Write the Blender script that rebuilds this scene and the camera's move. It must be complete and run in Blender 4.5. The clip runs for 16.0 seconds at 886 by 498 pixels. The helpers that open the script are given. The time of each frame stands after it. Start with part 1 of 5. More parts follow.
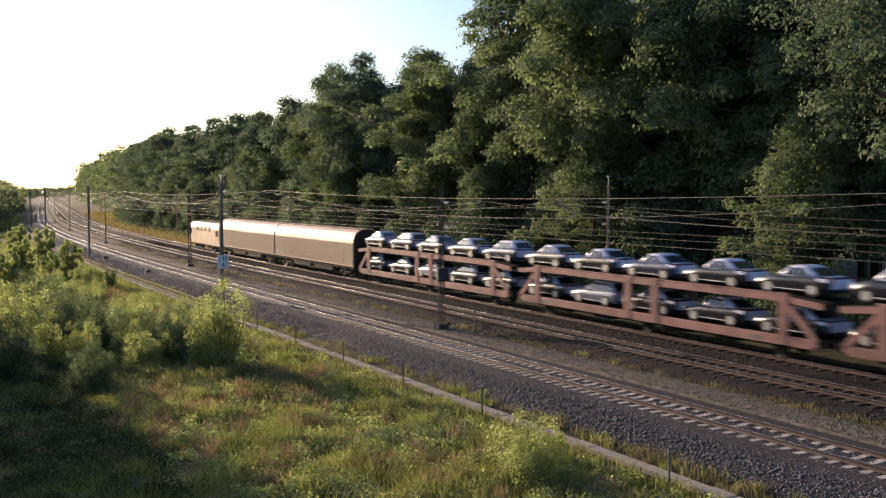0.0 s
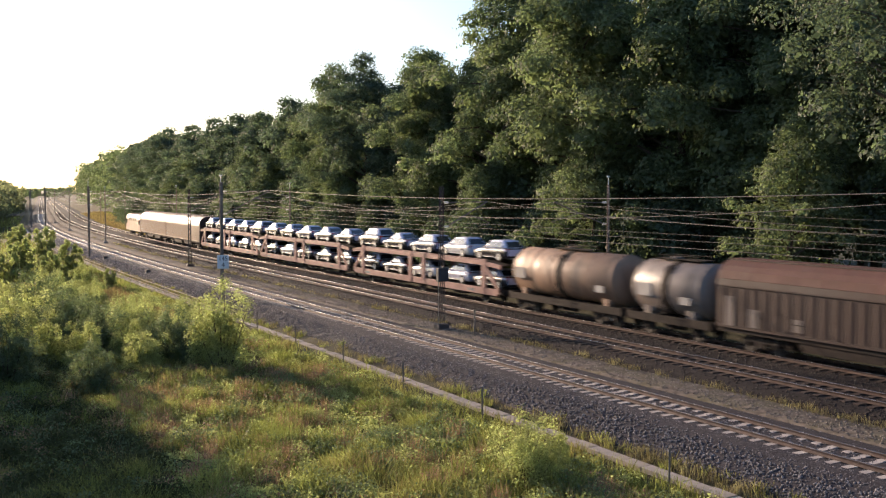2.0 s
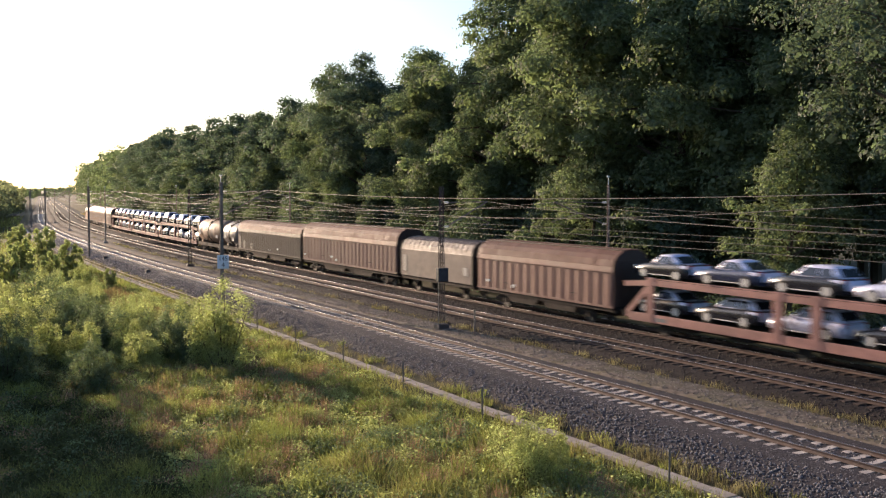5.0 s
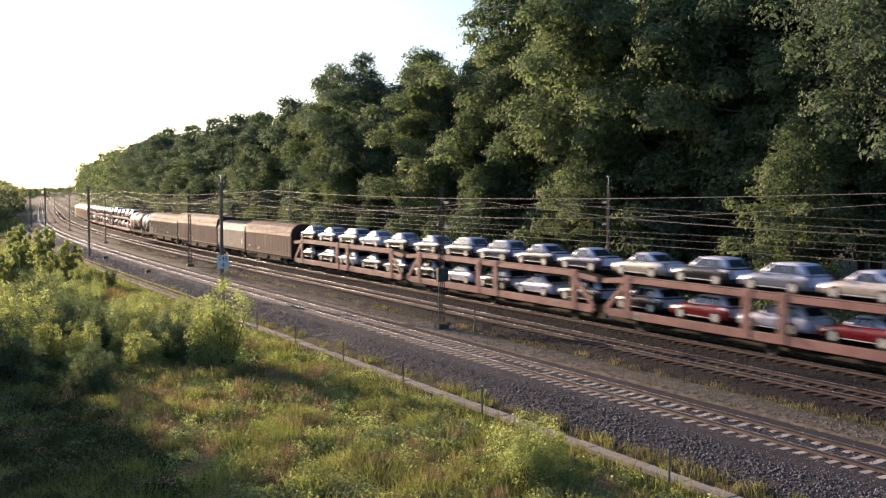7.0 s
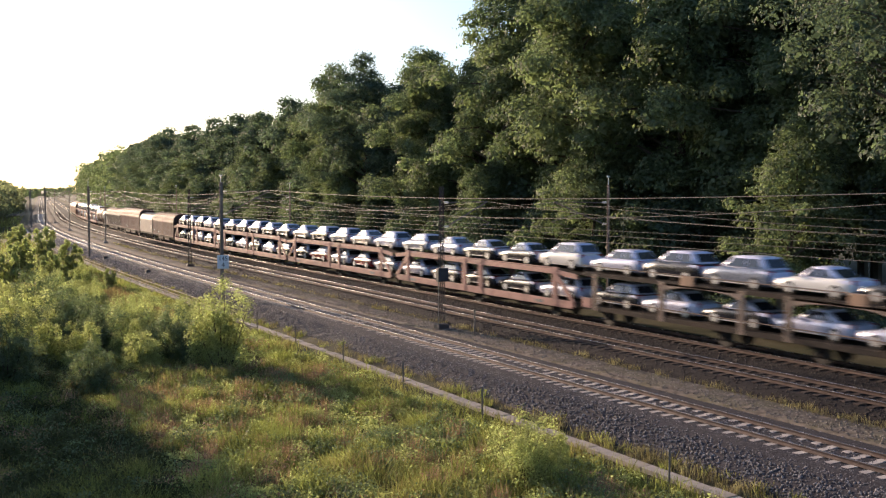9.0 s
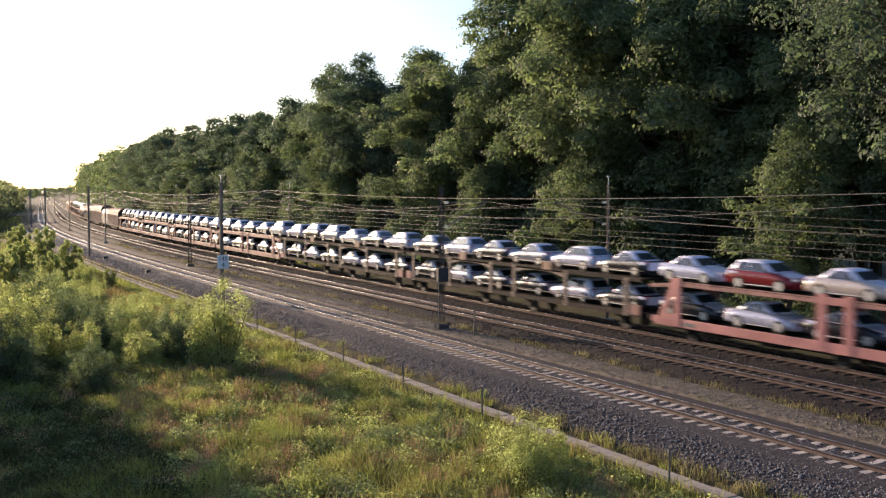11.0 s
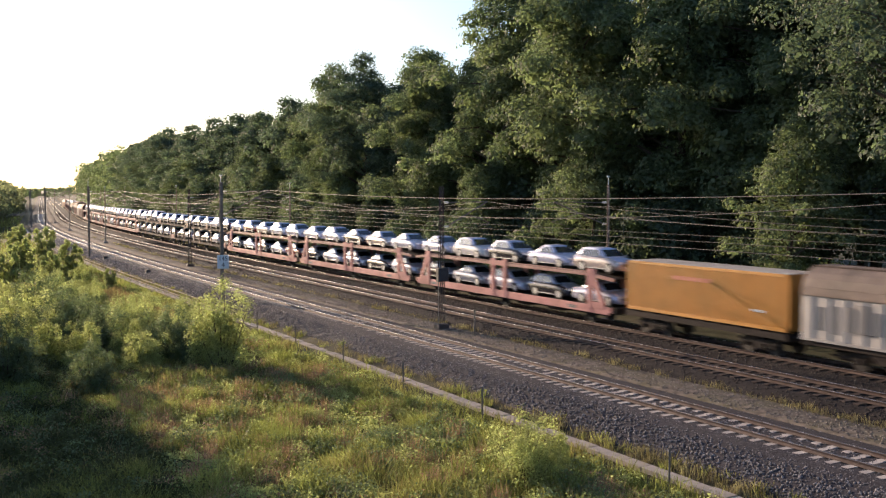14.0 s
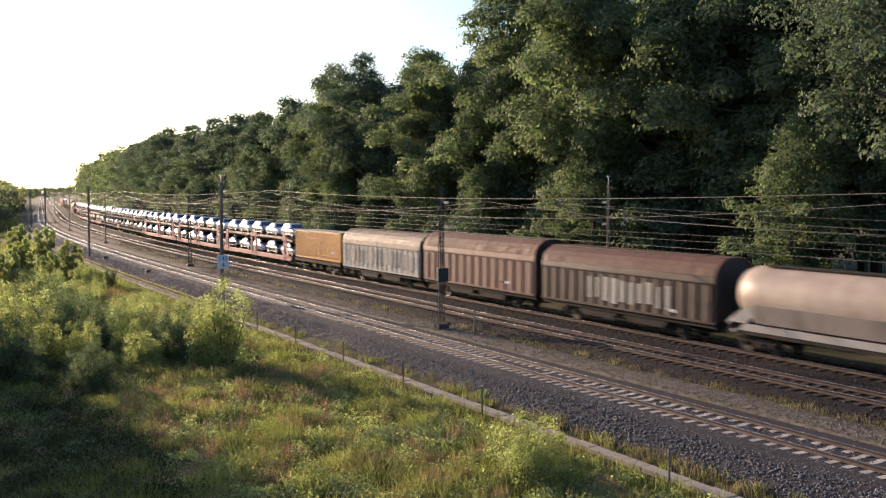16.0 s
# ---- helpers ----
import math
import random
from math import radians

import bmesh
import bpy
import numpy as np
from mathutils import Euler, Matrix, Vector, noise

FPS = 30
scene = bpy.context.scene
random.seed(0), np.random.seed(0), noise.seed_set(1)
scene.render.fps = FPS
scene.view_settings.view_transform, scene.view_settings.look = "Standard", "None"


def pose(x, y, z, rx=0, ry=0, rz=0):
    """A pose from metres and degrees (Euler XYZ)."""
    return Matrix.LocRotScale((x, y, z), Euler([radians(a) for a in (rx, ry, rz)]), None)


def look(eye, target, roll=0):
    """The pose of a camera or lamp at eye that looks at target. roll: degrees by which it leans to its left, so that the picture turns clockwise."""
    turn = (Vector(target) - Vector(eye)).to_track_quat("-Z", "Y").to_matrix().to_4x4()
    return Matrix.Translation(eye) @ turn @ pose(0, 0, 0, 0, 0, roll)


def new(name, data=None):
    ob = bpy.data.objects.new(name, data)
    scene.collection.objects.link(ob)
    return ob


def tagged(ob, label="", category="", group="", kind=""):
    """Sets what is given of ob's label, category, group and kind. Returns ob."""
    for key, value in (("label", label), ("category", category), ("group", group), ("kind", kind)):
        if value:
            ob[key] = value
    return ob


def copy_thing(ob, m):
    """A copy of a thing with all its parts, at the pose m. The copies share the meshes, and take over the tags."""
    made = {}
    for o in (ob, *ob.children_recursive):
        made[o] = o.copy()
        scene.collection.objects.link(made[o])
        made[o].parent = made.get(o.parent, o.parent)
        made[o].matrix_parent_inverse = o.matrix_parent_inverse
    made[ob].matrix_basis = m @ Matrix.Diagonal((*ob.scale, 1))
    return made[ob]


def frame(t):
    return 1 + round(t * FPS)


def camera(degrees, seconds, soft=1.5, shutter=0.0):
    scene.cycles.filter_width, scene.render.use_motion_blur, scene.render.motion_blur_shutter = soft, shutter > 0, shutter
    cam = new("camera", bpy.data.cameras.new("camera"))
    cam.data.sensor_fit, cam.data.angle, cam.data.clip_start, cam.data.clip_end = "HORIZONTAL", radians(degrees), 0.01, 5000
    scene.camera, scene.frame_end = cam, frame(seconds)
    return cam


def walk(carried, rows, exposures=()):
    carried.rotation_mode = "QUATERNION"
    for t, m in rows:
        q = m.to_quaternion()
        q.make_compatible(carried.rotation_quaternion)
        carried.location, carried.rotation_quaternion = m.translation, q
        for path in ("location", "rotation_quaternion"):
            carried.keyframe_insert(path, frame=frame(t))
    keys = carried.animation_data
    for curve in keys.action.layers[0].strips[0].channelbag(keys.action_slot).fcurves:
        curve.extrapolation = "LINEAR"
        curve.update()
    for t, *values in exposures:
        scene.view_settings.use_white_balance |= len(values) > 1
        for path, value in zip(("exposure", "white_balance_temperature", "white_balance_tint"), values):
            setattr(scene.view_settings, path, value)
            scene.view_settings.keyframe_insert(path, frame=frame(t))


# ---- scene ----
SECONDS = 16.0
cam = camera(47.5, SECONDS, soft=1.2, shutter=0.6)
EYE = Vector((0.0, 0.0, 8.0))
TURN, TILT = radians(29.06), radians(3.275)
AIM = Vector((math.sin(TURN) * math.cos(TILT), math.cos(TURN) * math.cos(TILT), -math.sin(TILT)))
STAND = look(EYE, EYE + AIM, 0.0)
walk(cam, [(0.0, STAND), (SECONDS, STAND)], exposures=[(0.0, 0.55), (1.0, 0.7), (2.0, 0.85), (3.0, 0.9), (6.5, 0.82), (16.0, 0.82)])

# ---- light: low evening sun, ahead and to the left of the line ----
SUN_AZ, SUN_EL = radians(-12.5), radians(13.5)
TO_SUN = Vector((math.sin(SUN_AZ) * math.cos(SUN_EL), math.cos(SUN_AZ) * math.cos(SUN_EL), math.sin(SUN_EL)))
world = bpy.data.worlds.new("evening_sky")
scene.world = world
world.use_nodes = True
sky = world.node_tree.nodes.new("ShaderNodeTexSky")
sky.sky_type, sky.sun_disc = "NISHITA", False
sky.sun_elevation, sky.sun_rotation = SUN_EL, SUN_AZ
sky.air_density, sky.dust_density, sky.ozone_density = 0.85, 2.0, 3.0
back = world.node_tree.nodes["Background"]
back.inputs["Strength"].default_value = 0.14
world.node_tree.links.new(sky.outputs[0], back.inputs[0])
sun_data = bpy.data.lights.new("sun", "SUN")
sun_data.energy, sun_data.angle, sun_data.color = 5.0, radians(0.6), (1.0, 0.73, 0.52)
sun = new("sun", sun_data)
sun.matrix_world = look(TO_SUN * 100, (0, 0, 0))
# ---- materials ----
def material(name, color, rough=0.7, metal=0.0, vary=0.25, scale=3.0, bump=0.0, fine=40.0, dirt=None, dirt_amount=0.5,
             coat=0.0, per_object=0.0, per_island=0.0, stretch=(1, 1, 1), translucent=0.0, dirt_scale=0.6, spec=0.5):
    """A procedural surface: base colour varied at two scales, with optional dirt patches, relief and gloss coat."""
    m = bpy.data.materials.new(name)
    m.use_nodes = True
    t = m.node_tree
    n, l = t.nodes, t.links
    b = n["Principled BSDF"]
    co = n.new("ShaderNodeTexCoord")
    mp = n.new("ShaderNodeMapping")
    mp.inputs["Scale"].default_value = stretch
    l.new(co.outputs["Object"], mp.inputs["Vector"])

    def noise_of(sc, detail=4.0):
        x = n.new("ShaderNodeTexNoise")
        x.inputs["Scale"].default_value, x.inputs["Detail"].default_value = sc, detail
        l.new(mp.outputs[0], x.inputs["Vector"])
        return x.outputs["Fac"]

    def mix(fac, a, c, mode="MIX"):
        x = n.new("ShaderNodeMix")
        x.data_type, x.blend_type = "RGBA", mode
        for sock, v in ((x.inputs["Factor"], fac), (x.inputs["A"], a), (x.inputs["B"], c)):
            if hasattr(v, "links"):
                l.new(v, sock)
            else:
                sock.default_value = v
        return x.outputs["Result"]

    def span(fac, lo, hi, a=0.0, c=1.0):
        x = n.new("ShaderNodeMapRange")
        for key, v in (("From Min", lo), ("From Max", hi), ("To Min", a), ("To Max", c)):
            x.inputs[key].default_value = v
        l.new(fac, x.inputs["Value"])
        return x.outputs["Result"]

    c4 = (*color, 1)
    dark = tuple(v * (1 - vary) for v in color) + (1,)
    light = tuple(min(1, v * (1 + vary)) for v in color) + (1,)
    out = mix(span(noise_of(scale), 0.3, 0.7), dark, light)
    out = mix(span(noise_of(fine, 2.0), 0.3, 0.7, 0.0, 0.35), out, dark)
    if dirt:
        out = mix(span(noise_of(dirt_scale, 6.0), 0.45, 0.68, 0.0, dirt_amount), out, (*dirt, 1))
    if per_object or per_island:
        src = n.new("ShaderNodeObjectInfo").outputs["Random"] if per_object else n.new("ShaderNodeNewGeometry").outputs["Random Per Island"]
        k = per_object or per_island
        hsv = n.new("ShaderNodeHueSaturation")
        l.new(span(src, 0, 1, 1 - k, 1 + k), hsv.inputs["Value"])
        l.new(span(src, 0, 1, 0.5 - 0.03 * k, 0.5 + 0.03 * k), hsv.inputs["Hue"])
        l.new(out, hsv.inputs["Color"])
        out = hsv.outputs["Color"]
    l.new(out, b.inputs["Base Color"])
    l.new(span(noise_of(scale * 2.3), 0.3, 0.7, max(0.03, rough - 0.12), min(1, rough + 0.12)), b.inputs["Roughness"])
    b.inputs["Metallic"].default_value, b.inputs["Specular IOR Level"].default_value = metal, spec
    if coat:
        b.inputs["Coat Weight"].default_value, b.inputs["Coat Roughness"].default_value = coat, 0.04
    if bump:
        bp = n.new("ShaderNodeBump")
        bp.inputs["Strength"].default_value, bp.inputs["Distance"].default_value = bump, 0.03
        l.new(noise_of(fine), bp.inputs["Height"])
        l.new(bp.outputs[0], b.inputs["Normal"])
    if translucent:
        tr = n.new("ShaderNodeBsdfTranslucent")
        l.new(mix(1.0, out, (1.3, 1.5, 1.0, 1), "MULTIPLY"), tr.inputs["Color"])
        ms = n.new("ShaderNodeMixShader")
        ms.inputs[0].default_value = translucent
        l.new(b.outputs[0], ms.inputs[1])
        l.new(tr.outputs[0], ms.inputs[2])
        l.new(ms.outputs[0], n["Material Output"].inputs["Surface"])
    return m


M = {}
M["ballast_near"] = material("grey_ballast", (0.05, 0.045, 0.05), 0.9, vary=0.5, scale=9, fine=16, bump=1.0, dirt=(0.045, 0.04, 0.042), dirt_amount=0.5, spec=0.12)
M["ballast_far"] = material("rusty_ballast", (0.024, 0.02, 0.02), 0.9, vary=0.5, scale=9, fine=16, bump=1.0, dirt=(0.03, 0.022, 0.02), dirt_amount=0.4, spec=0.12)
M["stone"] = material("ballast_stone", (0.18, 0.166, 0.17), 0.7, vary=0.3, scale=5, per_island=0.6, spec=0.12)
M["stone_brown"] = material("brown_ballast_stone", (0.06, 0.05, 0.047), 0.85, vary=0.3, scale=5, per_island=0.6, spec=0.12)
M["rail_far"] = material("dull_rail_side", (0.08, 0.053, 0.043), 0.85, vary=0.3, scale=2, fine=30, bump=0.2, spec=0.2)
M["rail"] = material("rusty_rail_side", (0.075, 0.048, 0.04), 0.85, metal=0.0, vary=0.3, scale=2, fine=30, bump=0.2)
M["rail_top"] = material("polished_rail_head", (0.42, 0.38, 0.36), 0.24, metal=1.0, vary=0.1, scale=1)
M["sleeper"] = material("concrete_sleeper", (0.45, 0.395, 0.36), 0.85, vary=0.15, scale=4, bump=0.2, per_object=0.12, dirt=(0.25, 0.2, 0.17), dirt_amount=0.35, dirt_scale=2, spec=0.12)
M["sleeper_wood"] = material("brown_sleeper", (0.06, 0.044, 0.038), 0.9, vary=0.3, scale=4, bump=0.3, per_object=0.2, spec=0.12)
M["concrete"] = material("weathered_concrete", (0.33, 0.29, 0.26), 0.9, vary=0.2, scale=2, bump=0.2, dirt=(0.2, 0.17, 0.13), dirt_amount=0.5, spec=0.12)
M["path"] = material("gravel_path", (0.155, 0.127, 0.107), 0.95, vary=0.5, scale=2.5, fine=22, bump=1.0, dirt=(0.11, 0.10, 0.05), dirt_amount=0.5, spec=0.12)
M["earth"] = material("grassy_earth", (0.05, 0.047, 0.022), 0.95, vary=0.4, scale=0.5, fine=8, bump=0.6, dirt=(0.10, 0.078, 0.05), dirt_amount=0.6, dirt_scale=0.15, spec=0.12)
M["mast"] = material("galvanised_mast", (0.16, 0.145, 0.13), 0.6, metal=0.4, vary=0.25, scale=3, dirt=(0.12, 0.07, 0.05), dirt_amount=0.5)
M["lattice"] = material("rusty_lattice_steel", (0.07, 0.05, 0.042), 0.75, vary=0.3, scale=3)
M["wire"] = material("copper_wire", (0.13, 0.115, 0.105), 0.6, metal=0.3, vary=0.1)
M["porcelain"] = material("pale_insulator", (0.55, 0.58, 0.55), 0.25, vary=0.1)
M["black_box"] = material("dark_switch_box", (0.025, 0.025, 0.03), 0.6, vary=0.3)
M["brown_wagon"] = material("faded_brown_wagon_paint", (0.185, 0.098, 0.08), 0.55, vary=0.18, scale=1.2, fine=20, dirt=(0.10, 0.075, 0.06), dirt_amount=0.6, stretch=(1, 1, 0.25), per_object=0.12, spec=0.2)
M["orange_wagon"] = material("orange_brown_wagon_paint", (0.56, 0.35, 0.22), 0.45, vary=0.12, scale=1.2, fine=20, dirt=(0.3, 0.18, 0.11), dirt_amount=0.4, stretch=(1, 1, 0.25), spec=1.0)
M["dark_wagon"] = material("sooty_brown_wagon_paint", (0.062, 0.04, 0.034), 0.55, vary=0.2, scale=1.2, fine=20, dirt=(0.055, 0.043, 0.04), dirt_amount=0.6, stretch=(1, 1, 0.25), spec=0.2)
M["white_wagon"] = material("dirty_pale_grey_paint", (0.38, 0.355, 0.335), 0.5, vary=0.12, scale=1.5, fine=20, dirt=(0.26, 0.22, 0.19), dirt_amount=0.5, stretch=(1, 1, 0.3), spec=0.3)
M["grey_tarp"] = material("grey_tarpaulin", (0.14, 0.107, 0.094), 0.6, vary=0.2, scale=1.5, dirt=(0.085, 0.07, 0.065), dirt_amount=0.6, bump=0.2, spec=0.25)
M["wagon_roof"] = material("dull_brown_roof", (0.13, 0.066, 0.053), 0.7, vary=0.2, scale=0.8, dirt=(0.10, 0.065, 0.054), dirt_amount=0.5, spec=0.15)
M["red_carrier"] = material("faded_red_brown_steel", (0.30, 0.155, 0.135), 0.5, vary=0.2, scale=1.5, fine=15, dirt=(0.17, 0.095, 0.085), dirt_amount=0.6, spec=0.25)
M["pink_carrier"] = material("sun_bleached_red_steel", (0.45, 0.2, 0.19), 0.55, vary=0.15, scale=1.5, fine=15, dirt=(0.25, 0.10, 0.085), dirt_amount=0.5, spec=0.25)
M["old_carrier"] = material("grimy_beige_steel", (0.21, 0.155, 0.125), 0.65, vary=0.25, scale=1.5, fine=15, dirt=(0.09, 0.075, 0.06), dirt_amount=0.6, spec=0.25)
M["tank"] = material("grimy_beige_tank_paint", (0.30, 0.19, 0.13), 0.62, vary=0.2, scale=0.8, dirt=(0.09, 0.075, 0.065), dirt_amount=0.75, stretch=(1, 1, 0.35), dirt_scale=0.9, spec=0.25)
M["tank_grey"] = material("stained_grey_tank_paint", (0.25, 0.205, 0.18), 0.45, vary=0.2, scale=0.8, dirt=(0.10, 0.085, 0.08), dirt_amount=0.8, stretch=(1, 1, 0.35), dirt_scale=0.9, spec=0.25)
M["silo"] = material("pale_cement_silo_paint", (0.42, 0.33, 0.27), 0.5, vary=0.15, scale=0.8, dirt=(0.26, 0.19, 0.15), dirt_amount=0.5, spec=0.25)
M["yellow_box"] = material("yellow_container_paint", (0.56, 0.255, 0.05), 0.45, vary=0.1, scale=1.0, dirt=(0.34, 0.18, 0.04), dirt_amount=0.4)
M["underframe"] = material("grimy_underframe", (0.032, 0.026, 0.023), 0.8, vary=0.4, scale=3, dirt=(0.05, 0.034, 0.026), dirt_amount=0.5, spec=0.12)
M["wheel_steel"] = material("worn_wheel_steel", (0.03, 0.025, 0.022), 0.7, metal=0.2, vary=0.3)
M["pale_sign"] = material("white_sign_enamel", (0.72, 0.75, 0.78), 0.4, vary=0.05)
M["black_paint"] = material("black_lettering", (0.02, 0.02, 0.025), 0.6, vary=0.1)
M["faded_red"] = material("faded_red_lettering", (0.62, 0.22, 0.14), 0.6, vary=0.15)
M["graffiti"] = material("silver_spray_paint", (0.36, 0.34, 0.325), 0.45, vary=0.1)
M["graffiti_dark"] = material("black_spray_paint", (0.10, 0.10, 0.11), 0.6, vary=0.2)
M["glass"] = material("dark_car_glass", (0.03, 0.034, 0.045), 0.06, vary=0.1, coat=0.5)
M["tyre"] = material("black_tyre", (0.018, 0.018, 0.018), 0.85, vary=0.2)
M["hub"] = material("alloy_wheel", (0.62, 0.61, 0.6), 0.35, metal=0.3, vary=0.1)
M["lamp_glass"] = material("headlight_glass", (0.7, 0.72, 0.75), 0.1, vary=0.05)
M["tail_glass"] = material("tail_light_red", (0.35, 0.02, 0.02), 0.2, vary=0.1)
for key, col in (("silver", (0.48, 0.49, 0.62)), ("dark", (0.018, 0.02, 0.03)), ("navy", (0.03, 0.04, 0.085)), ("champagne", (0.5, 0.43, 0.39)), ("red", (0.16, 0.006, 0.012)), ("white", (0.68, 0.66, 0.64)), ("blue_grey", (0.2, 0.22, 0.28)), ("pearl", (0.50, 0.43, 0.40))):
    M["car_" + key] = material(key + "_car_paint", col, 0.28, metal=0.25 if key not in ("white", "red") else 0.0, vary=0.05, coat=0.45, spec=0.3)
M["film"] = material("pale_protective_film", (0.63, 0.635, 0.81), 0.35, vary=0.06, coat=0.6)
M["bark"] = material("oak_bark", (0.10, 0.08, 0.06), 0.95, vary=0.35, scale=3, fine=12, bump=0.6, stretch=(1, 1, 0.2), spec=0.12)
M["leaf_dark"] = material("deep_green_leaves", (0.118, 0.147, 0.107), 0.6, vary=0.38, scale=0.35, fine=2, per_island=0.22, translucent=0.45, spec=0.13)
M["leaf_mid"] = material("fresh_green_leaves", (0.17, 0.198, 0.118), 0.6, vary=0.38, scale=0.35, fine=2, per_island=0.22, translucent=0.48, spec=0.13)
M["leaf_light"] = material("yellow_green_leaves", (0.37, 0.37, 0.195), 0.65, vary=0.3, scale=0.5, fine=2, per_island=0.25, translucent=0.68, spec=0.1)
# leaves for the meadow's shaded corner, with part of the shade in their colour
M["nettle_shade"] = material("shade_dark_nettle_leaves", (0.085, 0.09, 0.04), 0.75, vary=0.4, scale=0.6, fine=2, per_island=0.3, translucent=0.35, spec=0.1)
# far leaves: pale and very translucent, haze put into the colour
M["leaf_far"] = material("haze_paled_leaves", (0.2, 0.2, 0.135), 0.65, vary=0.3, scale=0.1, fine=1, per_island=0.2, translucent=0.65, spec=0.1)
M["grass"] = material("meadow_grass", (0.205, 0.208, 0.08), 0.6, vary=0.5, scale=0.22, fine=1.5, per_island=0.4, translucent=0.6, dirt=(0.24, 0.18, 0.10), dirt_amount=0.6, dirt_scale=0.28, spec=0.12)
M["dry_grass"] = material("dry_seed_grass", (0.33, 0.235, 0.135), 0.75, vary=0.3, scale=0.4, fine=1.5, per_island=0.35, translucent=0.35, spec=0.12)
M["dry_leaf"] = material("pinkish_dead_leaves", (0.36, 0.215, 0.16), 0.7, vary=0.3, scale=0.5, fine=2, per_island=0.35, translucent=0.3, spec=0.1)
M["weed"] = material("tan_weeds", (0.21, 0.17, 0.11), 0.8, vary=0.35, scale=0.6, fine=2, per_island=0.35, translucent=0.4, spec=0.1)
M["dry_wood"] = material("weathered_fence_wood", (0.4, 0.34, 0.26), 0.85, vary=0.3, scale=2, fine=14, stretch=(1, 0.2, 1), spec=0.15)
M["pole"] = material("pale_slim_pole", (0.22, 0.17, 0.14), 0.7, vary=0.2, scale=3)
M["path_stone"] = material("walkway_gravel", (0.2, 0.17, 0.145), 0.9, vary=0.3, scale=5, per_island=0.5, spec=0.12)
# ---- helpers for meshes ----
def part(name, bm, mat, parent=None, label=""):
    """Links a bmesh as one mesh object, under a thing or a part."""
    me = bpy.data.meshes.new(name)
    bm.to_mesh(me)
    bm.free()
    me.materials.append(mat)
    ob = new(name, me)
    if parent is not None:
        ob.parent = parent
    if label:
        ob["label"] = label
    return ob


def share(name, me, parent, m=None):
    ob = new(name, me)
    ob.parent = parent
    if m is not None:
        ob.matrix_basis = m
    return ob


def raw(name, verts, faces, mat, parent=None, smooth=False):
    me = bpy.data.meshes.new(name)
    verts, faces = np.asarray(verts, np.float32), np.asarray(faces, np.int32)
    k = faces.shape[1]
    me.vertices.add(len(verts))
    me.vertices.foreach_set("co", verts.ravel())
    me.loops.add(faces.size)
    me.loops.foreach_set("vertex_index", faces.ravel())
    me.polygons.add(len(faces))
    me.polygons.foreach_set("loop_start", np.arange(0, faces.size, k, dtype=np.int32))
    if smooth:
        me.polygons.foreach_set("use_smooth", np.ones(len(faces), bool))
    me.update(calc_edges=True)
    me.materials.append(mat)
    ob = new(name, me)
    if parent is not None:
        ob.parent = parent
    return ob


def box(bm, c, size, rot=None, bevel=0.0):
    m = Matrix.Translation(c)
    if rot is not None:
        m = m @ rot
    r = bmesh.ops.create_cube(bm, size=1.0, matrix=m @ Matrix.Diagonal((*size, 1)))
    if bevel:
        edges = list({e for v in r["verts"] for e in v.link_edges})
        bmesh.ops.bevel(bm, geom=edges, offset=bevel, segments=1, affect="EDGES")


def rod(bm, a, b, r, seg=8, r2=None):
    a, b = Vector(a), Vector(b)
    d = b - a
    q = d.to_track_quat("Z", "Y").to_matrix().to_4x4()
    bmesh.ops.create_cone(bm, cap_ends=True, segments=seg, radius1=r, radius2=r if r2 is None else r2, depth=d.length,
                          matrix=Matrix.Translation((a + b) / 2) @ q)


def beam(bm, a, b, w, h):
    """A rectangular bar from a to b."""
    a, b = Vector(a), Vector(b)
    d = b - a
    q = d.to_track_quat("Y", "Z").to_matrix().to_4x4()
    box(bm, (a + b) / 2, (w, d.length, h), q)


def extrude(bm, prof, y0, y1, closed=True, caps=True):
    """A profile of (x, z) pairs drawn out along y."""
    a = [bm.verts.new((x, y0, z)) for x, z in prof]
    b = [bm.verts.new((x, y1, z)) for x, z in prof]
    n = len(prof)
    for i in range(n if closed else n - 1):
        j = (i + 1) % n
        bm.faces.new((a[i], a[j], b[j], b[i]))
    if caps and closed:
        bm.faces.new(a[::-1])
        bm.faces.new(b)
    bmesh.ops.recalc_face_normals(bm, faces=bm.faces)


def thing(name, label, category, group="", kind=""):
    return tagged(new(name), label, category, group, kind)


# ---- the line's course: straight, then a wide bend to the right, then straight ----
BEND0, BEND1, RADIUS = 95.0, 338.0, 1900.0


def course(s, w):
    """The place at s metres along the line and w metres to its right, and the heading there."""
    if s < BEND0:
        c, k = 0.0, 0.0
    elif s < BEND1:
        c, k = (s - BEND0) ** 2 / (2 * RADIUS), (s - BEND0) / RADIUS
    else:
        k = (BEND1 - BEND0) / RADIUS
        c = (BEND1 - BEND0) ** 2 / (2 * RADIUS) + k * (s - BEND1)
    n = math.hypot(1, k)
    return c + w / n, s - w * k / n, math.atan(k)


def at(s, w, z):
    x, y, a = course(s, w)
    return Matrix.Translation((x, y, z)) @ Matrix.Rotation(-a, 4, "Z")


W1, W2, W3 = 27.45, 33.8, 38.6      # track centres
Z1 = -0.5                           # rail top of the near track; the others lie at 0


